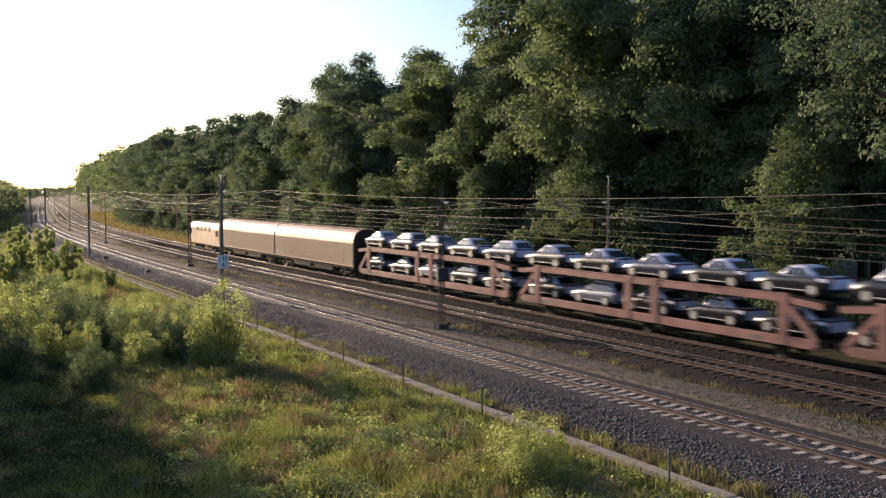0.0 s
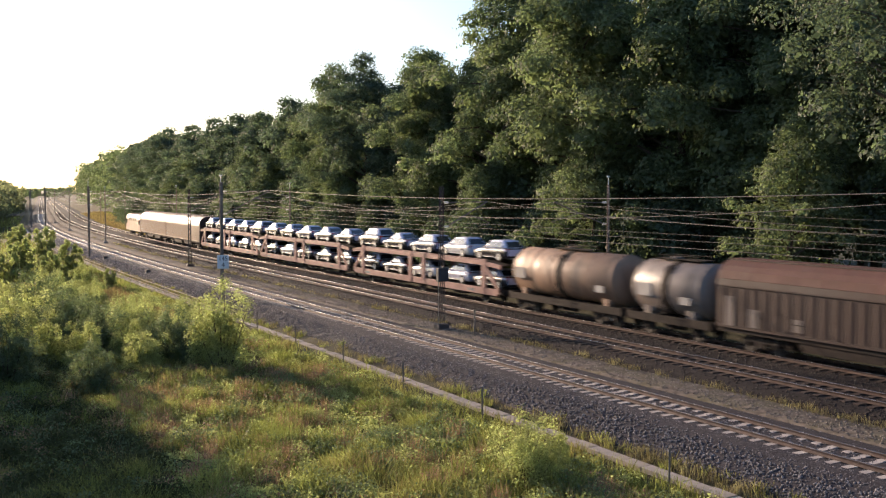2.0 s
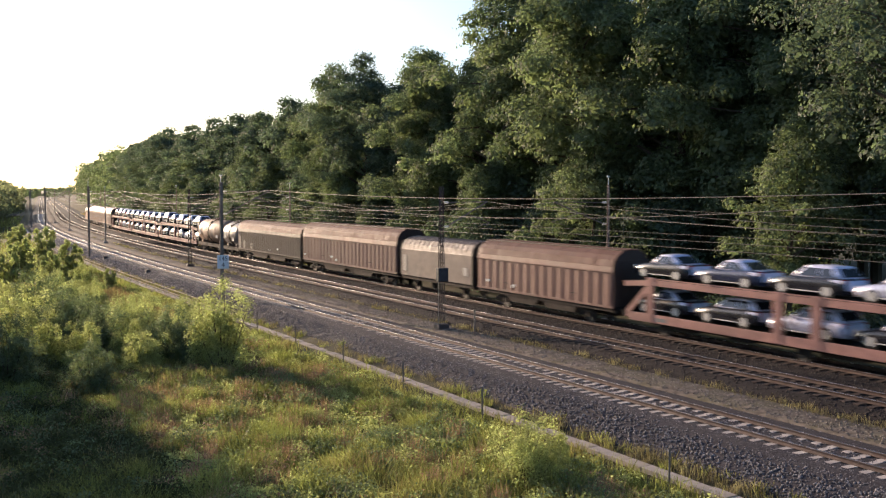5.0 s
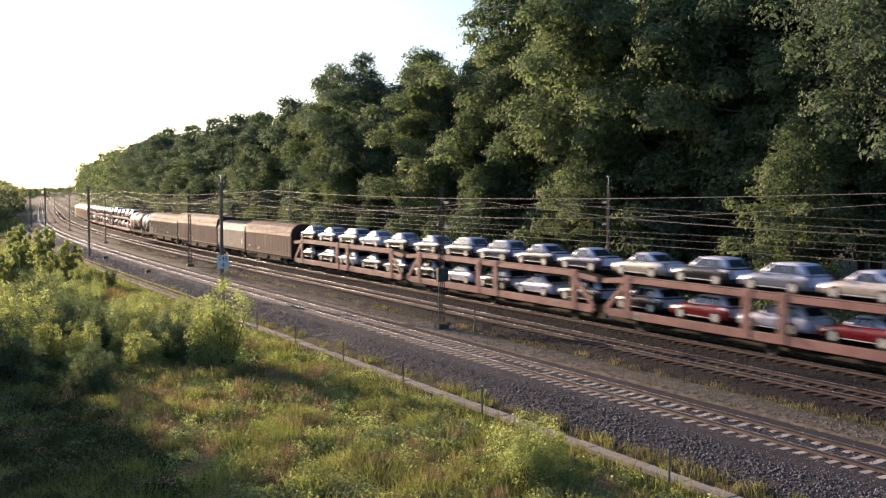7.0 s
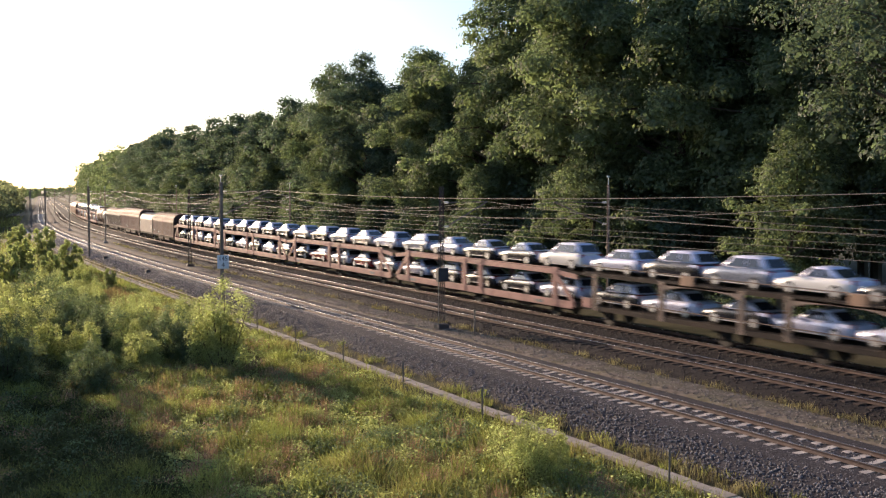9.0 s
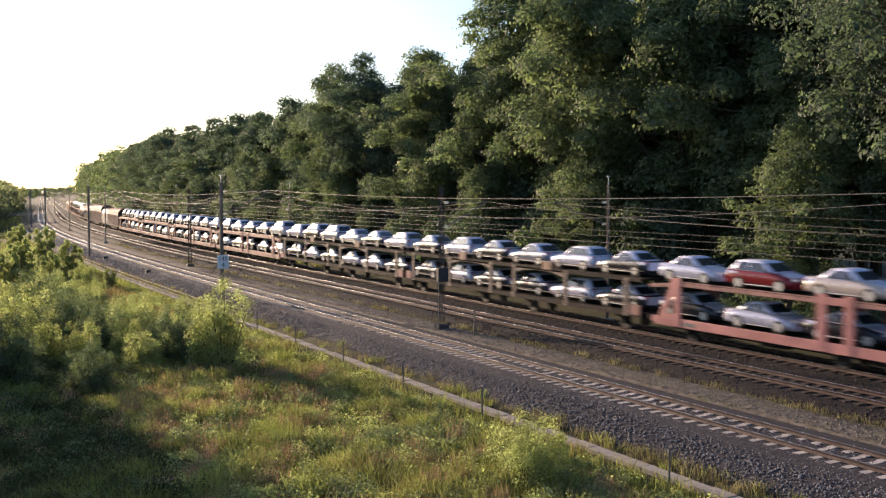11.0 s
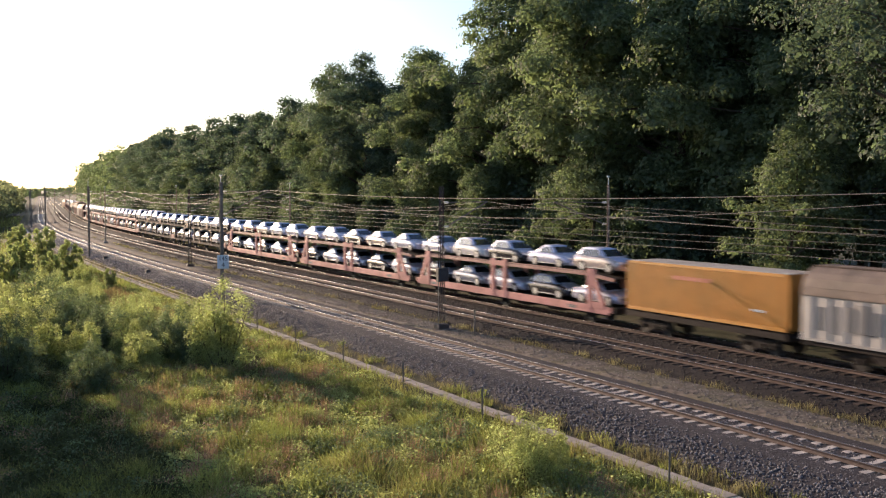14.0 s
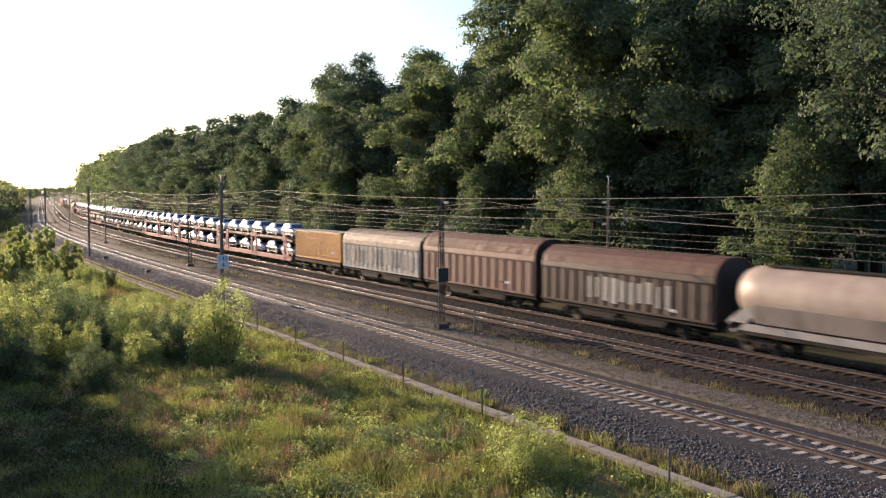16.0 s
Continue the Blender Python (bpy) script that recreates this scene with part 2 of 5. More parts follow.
def ground_z(w, s=0.0):
    pts = ((-3000, -2.0), (8, -2.1), (18, -1.95), (22.3, -1.62), (23.4, -1.52), (24.2, -1.4), (29.2, -0.95), (31.0, -0.95), (32, -0.95),
           (41, -1.0), (43, -0.95), (48, -0.5), (56, 0.2), (70, 0.6), (3000, 0.6))
    for (a, za), (b, zb) in zip(pts, pts[1:]):
        if w <= b:
            return za + (zb - za) * (w - a) / (b - a)
    return pts[-1][1]


STATIONS = [-60, -40] + list(range(-20, 140, 4)) + list(range(140, 360, 12)) + [400, 460, 540, 640, 800, 1000, 1300, 1700, 2200, 2900]


def sheet(name, lanes, mat, stations=STATIONS, rough=0.0, thick=0.0):
    """A strip along the line; lanes are (w, z) across it."""
    vs, fs, n = [], [], len(lanes)
    for s in stations:
        for i, (w, z) in enumerate(lanes):
            x, y, _ = course(s, w)
            vs.append((x, y, z + rough * noise.noise((x * 0.35, y * 0.35, 3.0)) + 2 * rough * noise.noise((x * 0.08, y * 0.08, 9.0))))
    for j in range(len(stations) - 1):
        for i in range(n - 1):
            k = j * n + i
            fs.append((k, k + 1, k + n + 1, k + n))
    return raw(name, vs, fs, mat, smooth=True)


lanes_w = [-3000, -1200, -500, -250, -130, -80, -50, -35] + list(range(-28, 23, 2)) + [22.3, 23.4, 24.2, 29.2, 31, 32, 41, 43, 45.5, 48, 52, 56, 62, 70, 90, 140, 300, 800, 3000]
tagged(sheet("ground", [(w, ground_z(w)) for w in lanes_w], M["earth"], rough=0.1), "rough meadow ground with green and dry grass", "ground", kind="structure")
def bed(name, lanes, mat, label):
    return tagged(sheet(name, lanes, mat, rough=0.012), label, "track bed", kind="structure")


bed("ballast_near", [(23.7, -1.75), (23.9, -1.36), (25.2, -0.92), (25.9, -0.675), (26.5, -0.672), (26.62, -0.695), (28.3, -0.695), (28.42, -0.672), (29.2, -0.66), (29.75, -0.74), (29.9, -1.2)], M["ballast_near"], "dark grey crushed stone ballast under the near track")
bed("ballast_far", [(31.3, -1.2), (31.55, -0.6), (32.35, -0.22), (40.3, -0.22), (41.4, -0.62), (43.4, -0.8), (43.9, -1.3)], M["ballast_far"], "rust-brown crushed stone ballast under the two far tracks")
tagged(sheet("path", [(29.4, -1.2), (29.55, -0.64), (30.4, -0.58), (31.5, -0.57), (31.9, -1.2)], M["path"], rough=0.015), "narrow gravel walkway between the tracks", "path", kind="structure")

# ---- rails ----
RAIL = ((-0.075, -0.172), (-0.075, -0.155), (-0.012, -0.13), (-0.012, -0.05), (-0.036, -0.035), (-0.036, -0.002), (0.036, -0.002), (0.036, -0.035), (0.012, -0.05), (0.012, -0.13), (0.075, -0.155), (0.075, -0.172))
RAIL_STATIONS = list(range(-30, 360, 6)) + list(range(360, 1500, 30))


def strip(name, prof, w, z, mat, parent, stations=RAIL_STATIONS, closed=True):
    vs, fs, n = [], [], len(prof)
    for s in stations:
        for px, pz in prof:
            x, y, _ = course(s, w + px)
            vs.append((x, y, z + pz))
    for j in range(len(stations) - 1):
        for i in range(n if closed else n - 1):
            k, k2 = j * n + i, j * n + (i + 1) % n
            fs.append((k, k2, k2 + n, k + n))
    return raw(name, vs, fs, mat, parent, smooth=len(prof) == 8)


tracks = []
for w, z, label in ((W1, Z1, "track with rusty rails on pale concrete sleepers"), (W2, 0.0, "track with rusty rails on brown sleepers"), (W3, 0.0, "track with rusty rails on brown sleepers under the freight train")):
    tr = thing("railway_track", label, "railway track", "railway tracks", "structure")
    tracks.append(tr)
    for side in (-0.735, 0.735):
        r = strip("rail", RAIL, w + side, z, M["rail"] if w == W1 else M["rail_far"], tr)
        strip("rail_head", ((-0.037, -0.012), (-0.034, -0.003), (-0.026, 0.002), (-0.012, 0.005), (0.012, 0.005), (0.026, 0.002), (0.034, -0.003), (0.037, -0.012)), w + side, z, M["rail_top"], r, closed=False)
# ---- trees and shrubs ----
def leaf_quads(g, p, o, size, tilt=0.4):
    """Small bent leaf quads at the points p that face roughly along o."""
    n = len(p)
    nor = o + g.normal(scale=tilt, size=(n, 3)) + (0, 0, 0.25)
    nor /= np.linalg.norm(nor, axis=1)[:, None]
    a = np.cross(nor, g.normal(size=(n, 3)))
    a /= np.linalg.norm(a, axis=1)[:, None]
    b = np.cross(nor, a)
    ln = size * g.uniform(0.55, 1.4, n)[:, None]
    wd = ln * g.uniform(0.45, 0.8, n)[:, None]
    return np.stack([p - a * ln * 0.5, p + b * wd * 0.5 + nor * wd * 0.15, p + a * ln * 0.5, p - b * wd * 0.5 + nor * wd * 0.15], 1).reshape(-1, 3)


def leaf_cloud(g, centres, radii, counts, size, flat=0.75):
    """Leaf tufts as small bent quads scattered through clumps; returns vertices and faces."""
    pts, out = [], []
    for c, r, n in zip(centres, radii, counts):
        d = g.normal(size=(n, 3))
        d /= np.linalg.norm(d, axis=1)[:, None]
        d[:, 2] *= flat
        rr = r * g.uniform(0.3, 1.0, n) ** 0.4 * np.exp(g.normal(scale=0.16, size=n))
        pts.append(np.asarray(c) + d * rr[:, None])
        out.append(d)
    v = leaf_quads(g, np.concatenate(pts), np.concatenate(out), size, 0.33)
    return v, np.arange(len(v)).reshape(-1, 4)


def lobed_crown(g, centres, radii, count, size, flat=0.92, loose=0.22, inner=4, stray=0.25):
    """A crown of overlapping leafy lobes: leaves on the outer skin of each lobe, none where lobes run into each other,
    stray sprigs beyond the skin, and a few large inner leaf masses that keep the light out."""
    c, r = np.asarray(centres, float), np.asarray(radii, float)
    w = r ** 2
    pick = np.repeat(np.arange(len(c)), np.maximum(4, (count * 1.7 * w / w.sum()).astype(int)))
    d = g.normal(size=(len(pick), 3))
    d /= np.linalg.norm(d, axis=1)[:, None]
    low = d[:, 2] < -0.3
    d[low, 2] *= -1
    ripple = 1 + 0.13 * np.sin(d[:, 0] * 5 + pick) * np.sin(d[:, 1] * 6 + pick * 1.7) + 0.1 * np.sin(d[:, 2] * 9 + pick * 2.3)
    rr = r[pick] * ripple * np.where(g.random(len(pick)) < stray, g.uniform(1.0, 1.25 + 0.8 * stray, len(pick)), g.uniform(1 - 2 * loose, 1 + loose, len(pick)))
    p = c[pick] + d * rr[:, None] * (1, 1, flat)
    keep = np.ones(len(p), bool)
    for k in range(len(c)):
        q = (p - c[k]) / (1, 1, flat)
        keep &= ((q ** 2).sum(1) > (0.74 * r[k]) ** 2) | (pick == k)
    v = leaf_quads(g, p[keep], d[keep], size)
    if inner:
        mid = np.repeat(np.arange(len(c)), inner)
        e = g.normal(size=(len(mid), 3))
        e /= np.linalg.norm(e, axis=1)[:, None]
        v = np.concatenate([v, leaf_quads(g, c[mid] + e * r[mid][:, None] * 0.4 * (1, 1, flat), e, float(np.mean(r)) * 0.7)])
    return v, np.arange(len(v)).reshape(-1, 4)


def branchy(g, height, spread, low, lean=0.0):
    """Trunk and limbs as tapered rods; returns the bmesh and limb ends for the leaves."""
    bm = bmesh.new()
    base_r = height * 0.014 + 0.05
    knots, p = [], Vector((0, 0, -0.4))
    steps = 6
    for i in range(steps + 1):
        knots.append(p.copy())
        p = p + Vector((g.normal() * 0.25 + lean, g.normal() * 0.25, height * 0.9 / steps))
    for i in range(steps):
        rod(bm, knots[i], knots[i + 1], base_r * (1 - i / (steps + 0.6)), 7, base_r * (1 - (i + 1) / (steps + 0.6)))
    ends = []
    limbs = int(15 + height * 0.5)
    for i in range(limbs):
        h = low + (0.93 - low) * (i + g.random()) / limbs
        k = min(int(h * steps), steps - 1)
        a = knots[k].lerp(knots[k + 1], h * steps - k)
        ang = i * 2.4 + g.normal() * 0.4
        t = (h - low) / (0.95 - low)
        reach = spread * (0.4 + 0.8 * math.sin(math.pi * (0.2 + 0.7 * t))) * g.uniform(0.62, 1.1) * (1 - 0.35 * t ** 3)
        e = a + Vector((math.cos(ang) * reach, math.sin(ang) * reach, reach * g.uniform(0.1, 0.45)))
        m = a.lerp(e, 0.5) + Vector((0, 0, reach * 0.12))
        r = base_r * (1 - h) * 0.55 + 0.025
        rod(bm, a, m, r, 5, r * 0.6)
        rod(bm, m, e, r * 0.6, 5, r * 0.25)
        ends += [(e, reach), (m, reach * 0.8)]
    ends.append((knots[-1] + Vector((0, 0, height * 0.05)), spread * 0.5))
    return bm, ends


def make_tree(seed, name, label, height, spread, low, leaf, count, mat, lean=0.0, group="woodland edge trees", skirt=0):
    """A tree of limbs whose ends and middles carry leafy lobes; skirt adds low lobes round the foot."""
    g = np.random.default_rng(seed)
    bm, ends = branchy(g, height, spread, low, lean)
    tree = thing(name, label, "tree" if "tree" in name else "shrub", group)
    part("trunk", bm, M["bark"], tree)
    cs, rs = [], []
    for e, reach in ends:
        for k in range(2):
            cs.append(np.array(e) + g.normal(size=3) * (0.24 * reach, 0.24 * reach, 0.16 * reach))
            rs.append((0.2 * spread + 0.25) * g.uniform(0.6, 1.45) * (1.0 if k else 0.75))
    axis = ends[-1][0]
    for k in range(26):
        z = 0.4 + 0.6 * ((k + g.random()) / 26) ** 0.7
        q = spread * 1.1 * math.sqrt(max(0.02, 1.04 - z)) * g.uniform(0.3, 1.0)
        a = k * 2.4
        cs.append((axis.x * z + math.cos(a) * q, axis.y * z + math.sin(a) * q, axis.z * z))
        rs.append((0.22 * spread + 0.2) * g.uniform(0.7, 1.2) * (1.25 - 0.5 * z))
    for _ in range(skirt):
        a, q, z = g.uniform(0, 6.28), g.uniform(0.2, 1.0), g.random()
        cs.append((math.cos(a) * q * spread * (1.15 - 0.5 * z), math.sin(a) * q * spread * (1.15 - 0.5 * z), height * (0.08 + 0.55 * z)))
        rs.append(spread * g.uniform(0.18, 0.36))
    v, f = lobed_crown(g, cs, rs, count, leaf)
    v[:, 2] = np.maximum(v[:, 2], 0.05)
    raw("crown", v, f, mat, tree)
    return tree


def make_shrub(seed, name, label, height, spread, leaf, count, mat, stems=6, lobes=46):
    """A many-stemmed shrub: upright stems fanning from the foot, each a feathery spire of small lobes."""
    g = np.random.default_rng(seed)
    sh = thing(name, label, "shrub", "meadow shrubs")
    cs, rs = [], []
    for k in range(stems):
        a = k * 2.4 + g.normal() * 0.3
        q = spread * (0.72 * math.sqrt((k + 0.2) / stems))
        top = Vector((math.cos(a) * q, math.sin(a) * q, height * g.uniform(0.5, 1.0) * (1 - 0.3 * (q / spread) ** 2)))
        foot = Vector((top.x * 0.25, top.y * 0.25, -0.2))
        bm = bmesh.new()
        rod(bm, foot, foot.lerp(top, 0.55), 0.012 * height + 0.008, 5, 0.007 * height)
        rod(bm, foot.lerp(top, 0.55), top, 0.007 * height, 5, 0.006)
        part("stem", bm, M["bark"], sh)
        n = lobes // stems
        for i in range(n):
            t = (i + g.random()) / n
            wide = spread * (0.55 - 0.4 * t) * g.uniform(0.3, 1.25)
            b = g.uniform(0, 6.28)
            c = foot.lerp(top, 0.08 + 0.92 * t)
            cs.append((c.x * 1.05 + math.cos(b) * wide, c.y * 1.05 + math.sin(b) * wide, max(c.z + g.normal() * 0.05 * height, 0.12)))
            rs.append(spread * g.uniform(0.06, 0.2) * (1.15 - 0.6 * t))
        cs.append(tuple(top))
        rs.append(spread * 0.13)
    v, f = lobed_crown(g, cs, rs, count, leaf, 1.5, 0.4, 0, 0.6)
    v[:, 2] = np.maximum(v[:, 2], 0.03)
    raw("crown", v, f, mat, sh)
    return sh


def plant(src, s, w, turn=0.0, scale=1.0, dz=0.0):
    x, y, _ = course(s, w)
    m = Matrix.Translation((x, y, ground_z(w) + dz)) @ Matrix.Rotation(turn, 4, "Z")
    ob = copy_thing(src, m)
    ob.scale = (scale, scale, scale * 1.0)
    return ob


def set_at(ob, s, w, turn=0.0, scale=1.0):
    x, y, _ = course(s, w)
    ob.matrix_basis = Matrix.Translation((x, y, ground_z(w))) @ Matrix.Rotation(turn, 4, "Z")
    ob.scale = (scale,) * 3


g = np.random.default_rng(11)
OAK = "tall leafy deciduous tree with deep green foliage at the wood's edge"
oaks = [make_tree(21 + i, "deciduous_tree", OAK, 25 + 1.2 * (i % 3), 5.3 + 0.6 * (i % 2), 0.1, 0.28, 42000, M["leaf_dark"] if i % 2 else M["leaf_mid"]) for i in range(5)]
far_oaks = [make_tree(31 + i, "deciduous_tree", OAK, 24 + 1.2 * i, 6.2, 0.12, 0.44, 16000, M["leaf_dark"] if i else M["leaf_mid"]) for i in range(3)]
youngs = [make_tree(41 + i, "young_tree", "young slender tree with fresh green leaves before the wood", 12 + 2.5 * i, 2.7 + 0.35 * i, 0.05, 0.21, 17000, M["leaf_mid"], skirt=8) for i in range(3)]
bushes = [make_tree(61 + i, "edge_shrub", "low leafy shrub at the foot of the wood", 4.5 + i, 2.1 + 0.3 * i, 0.03, 0.26, 3600, M["leaf_dark"], group="woodland shrubs", skirt=10) for i in range(3)]
used = set()


def put(pool, i, s, w, turn, scale):
    src = pool[i % len(pool)]
    if src.name in used:
        return plant(src, s, w, turn, scale)
    used.add(src.name)
    set_at(src, s, w, turn, scale)
    return src


# front rank, second rank, and the dark ranks that close the wood
i, s = 0, 38.0
while s < 330:
    step = (8.2 if s < 150 else 9.0) * g.uniform(0.85, 1.15)
    out = 3.0 if i % 2 else -0.8
    # from 58 to 102 m only lighter-leaved oaks, painting in the sunlit crowns
    put(oaks[0::2] if 58 < s < 102 else oaks if s < 150 else far_oaks, i * 3 + 1, s + g.uniform(-1.2, 1.2), (60.0 if s < 60 else 54.5 if s < 84 else 58.0 if s < 97 else 56.5) + out + g.uniform(-1.0, 1.0), g.uniform(0, 6.28), g.uniform(1.1, 1.25) if s < 92 else g.uniform(0.86, 1.0) if s < 165 else g.uniform(0.8, 0.95))
    i, s = i + 1, s + step
s = 42.0
while s < 260:
    put(far_oaks, i * 2, s + g.uniform(-2, 2), 67 + g.uniform(-2, 2), g.uniform(0, 6.28), g.uniform(1.15, 1.3) if s < 86 else g.uniform(0.9, 1.0) if s < 165 else g.uniform(0.86, 0.98))
    i, s = i + 1, s + 8.5
s = 50.0
while s < 118:
    put(far_oaks, i * 2 + 1, s + g.uniform(-2, 2), 76 + g.uniform(-2, 2), g.uniform(0, 6.28), g.uniform(1.05, 1.25))
    i, s = i + 1, s + 9.5
put(youngs, 1, 45.6, 50.6, 0.5, 0.93)
put(youngs, 2, 66.5, 50.8, 2.1, 0.8)
put(youngs, 0, 84.0, 50.5, 4.0, 0.95)
put(youngs, 1, 97.0, 51.5, 1.0, 0.9)
high = make_tree(51, "deciduous_tree", "tall tree with a high spreading crown of green leaves", 26.0, 5.2, 0.55, 0.21, 18000, M["leaf_dark"])
put([high], 0, 39.0, 53.0, 0.3, 1.0)
put(youngs, 2, 52.0, 57.5, 1.7, 1.1)
put(youngs, 2, 59.0, 57.0, 3.7, 1.0)
put(youngs, 2, 36.0, 58.5, 0.7, 1.1)
put(youngs, 2, 74.0, 66.0, 2.7, 1.15)
put(youngs, 1, 66.5, 60.5, 1.2, 1.1)
s = 108.0
while s < 300:
    put(youngs, i, s + g.uniform(-2, 2), 51.0 + g.uniform(-1.2, 1.5), g.uniform(0, 6.28), g.uniform(0.75, 1.1))
    i, s = i + 1, s + (9.5 if s < 130 else 14) * g.uniform(0.8, 1.2)
s = 76.0
while s < 320:
    put(bushes, i, s + g.uniform(-1, 1), 49.0 + g.uniform(-1.2, 1.6), g.uniform(0, 6.28), g.uniform(0.7, 1.15))
    i, s = i + 1, s + (5.0 if s < 130 else 9) * g.uniform(0.8, 1.2)

s = 62.0
while s < 190:
    put(bushes, i * 2, s + g.uniform(-1, 1), 54.5 + g.uniform(-1.5, 3.0), g.uniform(0, 6.28), g.uniform(0.9, 1.4))
    i, s = i + 1, s + 6.0 * g.uniform(0.8, 1.2)
s = 60.0
while s < 130:
    put(bushes, i * 2, s + g.uniform(-1, 1), 63 + g.uniform(-2, 3.0), g.uniform(0, 6.28), g.uniform(1.1, 1.6))
    i, s = i + 1, s + 8.0 * g.uniform(0.8, 1.2)


def far_wood(name, label, spans, seed, mat):
    """Distant woods: many leaf clumps heaped along the line as one thing."""
    gg = np.random.default_rng(seed)
    cs, rs = [], []
    for s0, s1, w0, w1, step, h in spans:
        s = s0
        while s < s1:
            w = gg.uniform(w0, w1)
            top = h * gg.uniform(0.75, 1.1)
            for _ in range(14):
                x, y, _a = course(s + gg.normal() * 3, w + gg.normal() * 2.5)
                cs.append((x, y, ground_z(w) + top * gg.uniform(0.08, 1.0) ** 0.8))
                rs.append(gg.uniform(1.6, 3.4))
            s += step * gg.uniform(0.6, 1.4)
    v, f = leaf_cloud(gg, cs, rs, [70] * len(cs), 1.0)
    return tagged(raw(name, v, f, mat), label, "trees", kind="stuff")


far_wood("far_woods", "distant dark green woods along the line", [(325, 760, 54, 60, 5.0, 22), (330, 760, 62, 72, 7.0, 25), (900, 1800, 70, 130, 14, 16), (1500, 2400, -80, 70, 5, 13)], 5, M["leaf_mid"])
# paled leaves stand in for the haze over these woods
far_wood("far_woods", "distant woods across the tracks from the train, leaves paled for haze", [(300, 900, -22, 8, 9.0, 17), (285, 640, 4, 14, 4.5, 11)], 6, M["leaf_far"])

# ---- shrubs and meadow on the near side ----
NEAR = ((54.9, 16.4, 4.9), (59.2, 14.5, 3.1), (69.5, 14.7, 3.0), (70.6, 18.5, 2.4), (69.3, 10.0, 3.4), (73.2, 8.0, 3.8), (83.7, 14.7, 2.7), (56.4, 5.3, 3.5),
        (113.1, 17.0, 4.6), (134.8, 17.3, 5.3), (147.0, 15.3, 5.3), (104.5, 14.1, 3.9), (97.5, 16.1, 3.1), (101.4, 19.0, 2.3), (28.1, 18.8, 2.2), (28.6, 20.4, 1.3),
        (86.2, 10.3, 3.6), (57.0, 12.7, 2.2), (66.0, 13.2, 2.6), (74.0, 12.6, 2.6), (80.5, 13.2, 2.5), (60.0, 9.8, 2.6), (67.0, 8.6, 2.8), (88.0, 14.2, 2.6), (72.5, 16.2, 2.1), (57.8, 15.4, 2.4), (61.2, 16.9, 2.2), (60.5, 12.6, 2.5), (63.5, 11.5, 2.9), (64.0, 16.6, 2.4), (62.0, 7.5, 3.2), (78.0, 11.5, 2.9), (92.0, 12.5, 3.2), (77.0, 16.0, 2.3), (122, 13.5, 4.5), (110, 11.0, 4.0), (160, 12.0, 5.0), (52.5, 9.0, 2.4))
shrubs = [make_shrub(81 + i, "meadow_shrub", "bushy light green shrub in the meadow", 3.0, 1.7 + 0.25 * i, 0.1, 11500, (M["leaf_light"], M["leaf_mid"], M["leaf_light"])[i], 11 + 2 * i, 130) for i in range(3)]
slim = make_shrub(91, "meadow_sapling", "slender light green sapling among the shrubs", 4.9, 2.2, 0.11, 13500, M["leaf_light"], 12, 140)
pines = make_shrub(95, "meadow_sapling", "dark green bushy sapling in the meadow", 4.8, 1.8, 0.15, 11000, M["leaf_light"], 7, 90)
for k, (s, w, h) in enumerate(NEAR):
    if k == 0:
        put([slim], 0, s, w, 0.4, h / 4.9)
    elif s > 100:
        put([pines], 0, s, w, k * 1.3, h / 4.8)
    else:
        put(shrubs, k, s, w, k * 1.1, h / 3.0)


# trees standing outside to the left, whose long shade lies on the meadow
for k, (s, w, h) in enumerate(((70.0, -0.8, 0.85), (76.0, -2.6, 0.95), (62.0, -2.4, 0.75), (53.0, -0.2, 0.6), (84.0, -1.8, 0.9), (57.0, -4.5, 0.75), (71.0, -6.0, 0.9), (47.0, -3.5, 0.7), (52.0, -7.0, 0.85), (42.0, -6.5, 0.75))):
    put(youngs, k + 1, s, w, k * 1.9, h)


def bend(s):
    """Shift and slope of the line at many stations at once."""
    k = np.clip((s - BEND0) / RADIUS, 0, (BEND1 - BEND0) / RADIUS)
    c = np.where(s < BEND1, np.clip(s - BEND0, 0, None) ** 2 / (2 * RADIUS), (BEND1 - BEND0) ** 2 / (2 * RADIUS) + k * (s - BEND1))
    return c, k


GW = [float(w) for w in lanes_w]
GZ = [ground_z(w) for w in lanes_w]


